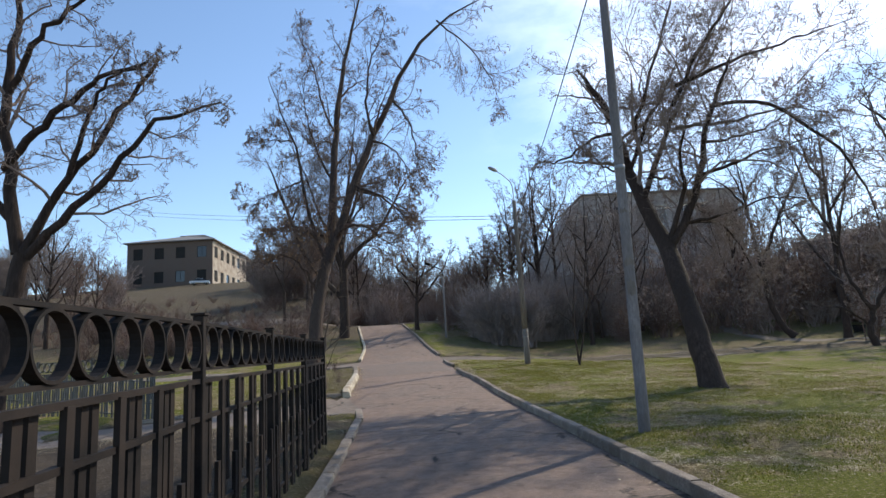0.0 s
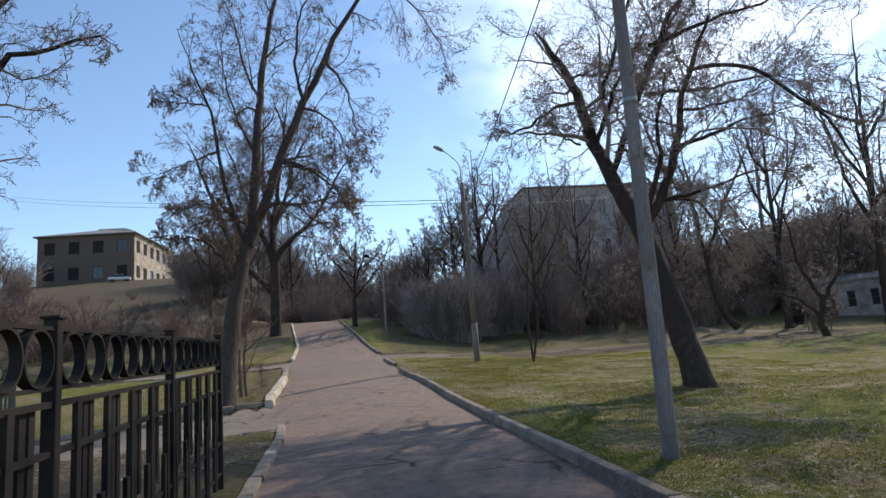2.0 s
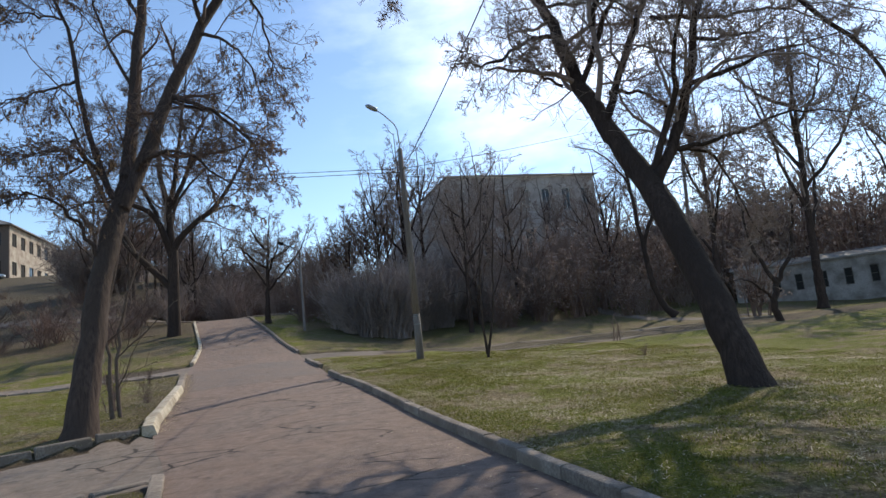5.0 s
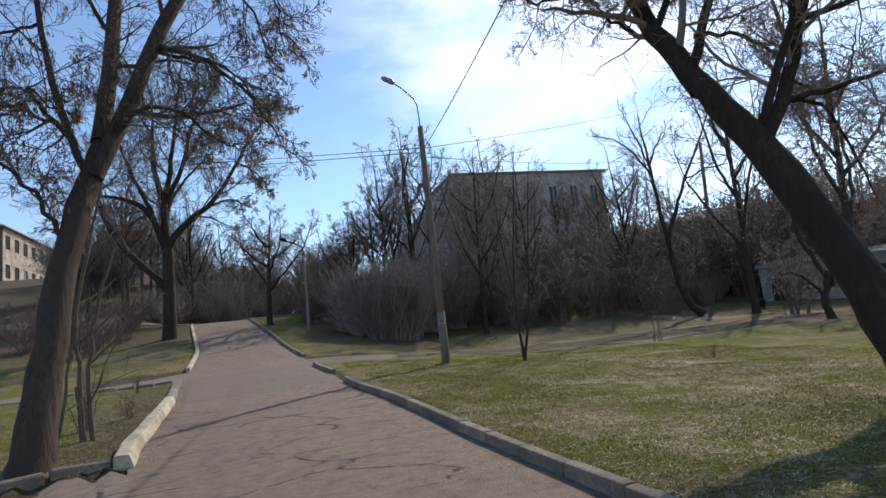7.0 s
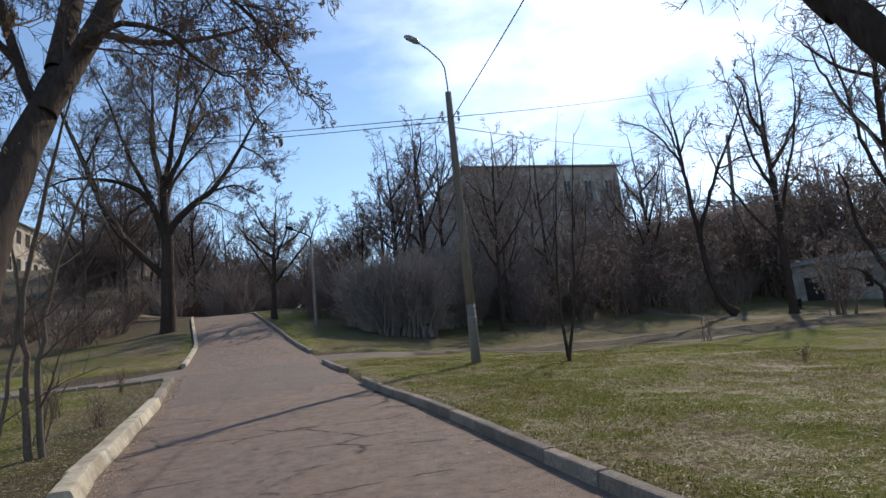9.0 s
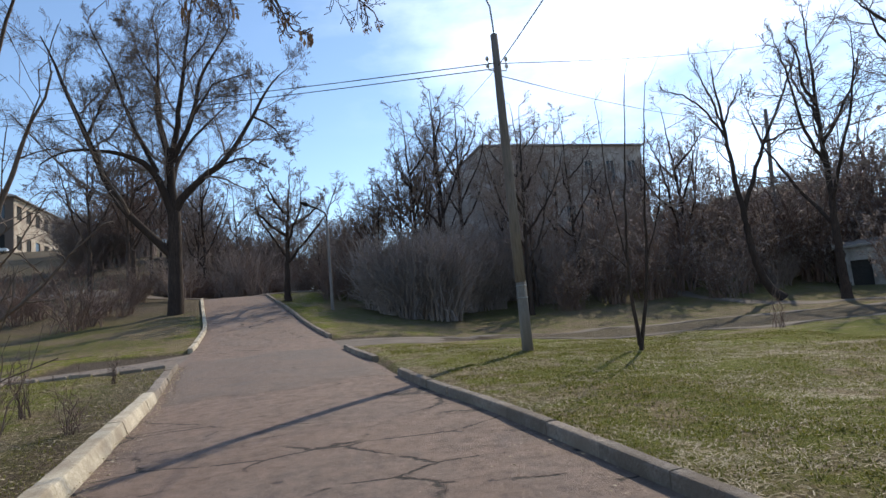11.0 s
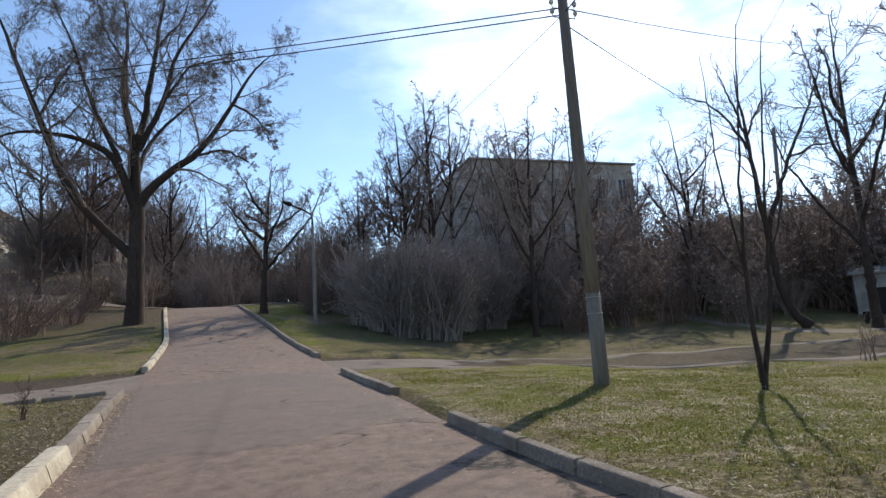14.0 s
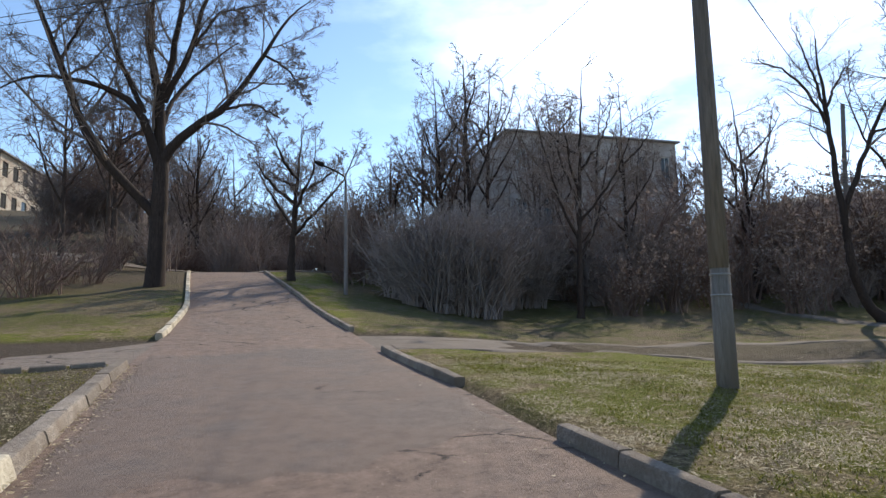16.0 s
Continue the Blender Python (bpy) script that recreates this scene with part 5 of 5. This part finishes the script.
part("gable", bm, M_PLASTER, sp)
building("low_house", 48, 77, -35, 16, 9, 6.0, 7.4, 2, 0, M_BRICK, 1.8, "low brown house with a shallow roof on the slope", (1.3, 1.5), 0, .4, None, .4, 6)
# long whitewashed shed beside the lawn, its gable end and doorway towards the lane
def shed(x, y, z0, rz, length, depth, h):
    top = thing("white_shed", (x, y, z0), "long low whitewashed shed with a dark doorway and narrow windows", "building", rz=rz)
    holes = [(.75, 2.05, -.3, 2.0)] + [(c - .3, c + .3, .75, 2.15) for c in SHED_WINDOWS]
    bm = bmesh.new()
    e = 0
    for a, b, lo, hi in holes:
        add_box(bm, e, a, 0, .35, -.6, h)
        add_box(bm, a, b, 0, .35, hi, h)
        if lo > 0:
            add_box(bm, a, b, 0, .35, -.6, lo)
        e = b
    add_box(bm, e, length, 0, .35, -.6, h)
    part("front_wall", bm, M_WHITE, top)
    box("end_wall", 0, .35, .352, depth - .352, -.6, h, M_WHITE, top)
    box("end_wall", length - .35, length, .352, depth - .352, -.6, h, M_WHITE, top)
    box("back_wall", 0, length, depth - .35, depth, -.6, h, M_WHITE, top)
    for k, (a, b, lo, hi) in enumerate(holes):
        # near-black sheets close the openings, painted as the unlit inside
        leaf = box("door" if k == 0 else "window", a, b, .2, .25, max(lo, -.3), hi, M_DARK, top)
        if k:
            bm = bmesh.new()
            for u0, u1, v0, v1 in ((a, a + .06, lo, hi), (b - .06, b, lo, hi), (a + .06, b - .06, hi - .06, hi), (a + .06, b - .06, lo, lo + .06), (a + .06, b - .06, (lo + hi) / 2 - .02, (lo + hi) / 2 + .02)):
                add_box(bm, u0, u1, .15, .199, v0, v1)
            part("frame", bm, M_GREYIRON, leaf)
    bm = bmesh.new()
    add_box(bm, -.25, length + .25, -.3, depth + .3, h, h + .14)
    v = [bm.verts.new(p) for p in ((-.25, -.3, h + .14), (length + .25, -.3, h + .14), (length + .25, depth + .3, h + .14), (-.25, depth + .3, h + .14), (-.25, depth / 2, h + .75), (length + .25, depth / 2, h + .75))]
    for f in ((0, 1, 5, 4), (1, 2, 5), (2, 3, 4, 5), (3, 0, 4)):
        bm.faces.new([v[q] for q in f])
    part("roof", bm, M_ROOF, top)


SHED_WINDOWS = (3.3, 5.0, 6.8, 8.6, 10.4, 12.2, 14.0)
shed(39.0, 53.2, 1.9, math.degrees(math.atan2(-7.2, 7)), 18, 6, 3.0)


# ---- pale path climbing to the shed ----
strip("slope_path", [(26.9, 57.6, 28.4, 57.6), (26.5, 55, 27.9, 55.2), (26.2, 52, 27.4, 52.2), (26.2, 49.4, 27.3, 49.8), (26.6, 46.9, 27.8, 47.6), (28.4, 44.8, 29.4, 45.8), (33, 43.2, 33.6, 44.4)], M_DIRT, "pale trodden path climbing towards the shed", .05)


# ---- grass and litter ----
def field(x, y, seed):
    """Smooth random field from 0 to 1."""
    tab = np.random.default_rng(seed + 100).random((256, 256))
    i, j = np.floor(x).astype(int), np.floor(y).astype(int)
    u, v = smooth(x - i), smooth(y - j)
    g = lambda a, b: tab[a % 256, b % 256]
    return (g(i, j) * (1 - u) + g(i + 1, j) * u) * (1 - v) + (g(i, j + 1) * (1 - u) + g(i + 1, j + 1) * u) * v


def blades(name, label, n, region, material, hgt, seed, wide=.004, flat=0.0, clump=.5):
    rng = np.random.default_rng(seed)
    x0, x1, y0, y1 = region
    x, y = rng.uniform(x0, x1, n * 4), rng.uniform(y0, y1, n * 4)
    patch = 2.2 * (field(x * .55, y * .55, seed) + field(x * 2.1, y * 2.1, seed + 9) + .7 * field(x * 7, y * 7, seed + 5) - 1.35)
    edge_ = np.maximum(x - soft_interp(y, XR_Y, XR_X), soft_interp(y, XL_Y, XL_X) - x)
    ok = (edge_ > .2) & (on_path(x, y) == 0) & (patch > rng.normal(clump, .6, n * 4)) & ~((x > 0) & (y > 34.3) & (y < 37.2))
    x, y = x[ok][:n], y[ok][:n]
    m = len(x)
    z = ground_z(x, y) - .005
    a, h = rng.uniform(0, 6.28, m), rng.uniform(hgt[0], hgt[1], m)
    lean = rng.uniform(.2, .9, m) + flat
    dx, dy = np.cos(a), np.sin(a)
    w = wide * rng.uniform(.7, 1.4, m)
    b = np.stack([x, y, z], 1)
    s_ = np.stack([-dy * w, dx * w, 0 * w], 1)
    mid = b + np.stack([dx * lean * h * .4, dy * lean * h * .4, h * .6 / (1 + flat)], 1)
    tip = b + np.stack([dx * lean * h, dy * lean * h, h / (1 + flat * 2.5)], 1)
    V = np.stack([b - s_, b + s_, mid + s_ * .8, mid - s_ * .8, tip + s_ * .15, tip - s_ * .15], 1).reshape(-1, 3)
    k = np.arange(m)[:, None] * 6
    Q = np.concatenate([k + np.array([0, 1, 2, 3]), k + np.array([3, 2, 4, 5])])
    tagged(new(name, mesh_of(name, V, Q, material)), label, "grass", kind="stuff")


blades("lawn_grass", "short fresh green grass on the lawn", 120000, (1.4, 13, 6, 35), M_GRASS, (.03, .075), 1, .0045, .3, .3)
blades("lawn_tufts", "taller green grass tufts in the lawn", 42000, (1.6, 11, 13, 35), M_GRASS, (.045, .095), 7, .005, .4, 1.0)
blades("dead_lawn_grass", "flattened dead grass on the lawn", 80000, (.7, 12, 6, 35), M_HAY, (.03, .085), 2, .0045, 1.2, .8)
blades("straw_patches", "pale straw lying in patches on the lawn", 60000, (1.2, 10, 14, 35), M_HAY, (.03, .075), 8, .004, 1.6, 1.2)
blades("verge_grass", "short green grass on the verge", 22000, (-9, -1.3, 14, 36), M_GRASS, (.02, .06), 3, .004, .3, .2)
blades("dead_verge_grass", "flattened dead grass and litter on the verge", 34000, (-9, -1.3, 12, 36), M_HAY, (.02, .07), 4, .003, 1.1, .1)


def litter(name, label, n, along, seed, material, size):
    """Fallen leaf scraps and grit, thickest along a kerb line."""
    rng = np.random.default_rng(seed)
    ys, xs, side, spread, y0, y1 = along
    y = rng.uniform(y0, y1, n)
    off = np.abs(rng.normal(0, spread, n))
    x = soft_interp(y, ys, xs) + side * off
    c = np.stack([x, y, np.maximum(road_z(y) + .02, ground_z(x, y)) + .012], 1)
    e1, e2 = rng.normal(0, size, (n, 3)), rng.normal(0, size, (n, 3))
    e1[:, 2] *= .25
    e2[:, 2] *= .25
    tagged(new(name, mesh_of(name, np.stack([c - e1, c - e2 * .6, c + e1, c + e2 * .6], 1).reshape(-1, 3), np.arange(n * 4).reshape(-1, 4), material)), label, "litter", kind="stuff")


litter("verge_litter", "fallen leaf scraps on the bare verge", 5000, (XL_Y, XL_X, -1, 1.4, 19.8, 35), 51, M_HAY, .016)
litter("kerb_litter", "dry leaf scraps along the kerb foot", 2600, (XL_Y, XL_X, 1, .16, 20, 35), 52, M_HAY, .012)
litter("lawn_litter", "dead leaf scraps in the lawn", 9000, (XR_Y, XR_X, 1, 4.5, 6, 34), 53, M_HAY, .012)
litter("road_litter", "dry scraps on the asphalt edge", 700, (XR_Y, XR_X, -1, .5, 4, 36), 54, M_HAY, .011)


# ---- dark refuse container by the shed ----
def refuse_bin(x, y, rz):
    top = thing("refuse_container", (x, y, gz(x, y)), "dark metal refuse container on the gravel", "container", rz=rz)
    bm = bmesh.new()
    for v in add_box(bm, -.5, .5, -.36, .36, .1, .62):
        if v.co.z < .4:
            v.co.x *= .86
            v.co.y *= .86
    bmesh.ops.bevel(bm, geom=bm.edges[:], offset=.02, segments=1, affect="EDGES")
    part("body", bm, M_IRON, top)
    box("lid", -.53, .53, -.39, .39, .62, .66, M_IRON, top, .012)
    for i in (-1, 1):
        for j in (-1, 1):
            rod("wheel", [(i * .36, j * .27 - .03, .06), (i * .36, j * .27 + .03, .06)], .06, M_WIRE, top, 10)


refuse_bin(34.3, 48.6, 40)


# ---- parked car by the derelict house ----
M_CAR, _n, _l, _b = node_mat("white_car_paint", 0.3, 0, 0.5)
_b.inputs["Base Color"].default_value = (0.55, 0.56, 0.58, 1)


def parked_car(x, y, rz):
    top = thing("parked_car", (x, y, gz(x, y) + .02), "white saloon car parked by the derelict house", "car", rz=rz)
    bm = bmesh.new()
    add_box(bm, -2.1, 2.1, -.82, .82, .35, .9)
    bmesh.ops.bevel(bm, geom=bm.edges[:], offset=.12, segments=3, affect="EDGES")
    part("body", bm, M_CAR, top)
    bm = bmesh.new()
    for v in add_box(bm, -1.2, 1.3, -.74, .74, .88, 1.42):
        if v.co.z > 1:
            v.co.x *= .62
            v.co.y *= .85
    bmesh.ops.bevel(bm, geom=bm.edges[:], offset=.06, segments=2, affect="EDGES")
    part("window", bm, M_GLASS, top)
    box("roof", -.7, .76, -.6, .6, 1.41, 1.46, M_CAR, top, .02)
    for i in (-1.3, 1.35):
        for j in (-.8, .62):
            w = rod("wheel", [(i, j, .32), (i, j + .18, .32)], .32, M_WIRE, top, 16)
            rod("rim", [(i, j - .01, .32), (i, j + .19, .32)], .19, M_STEEL, w, 12)


parked_car(-51.6, 134, 12)
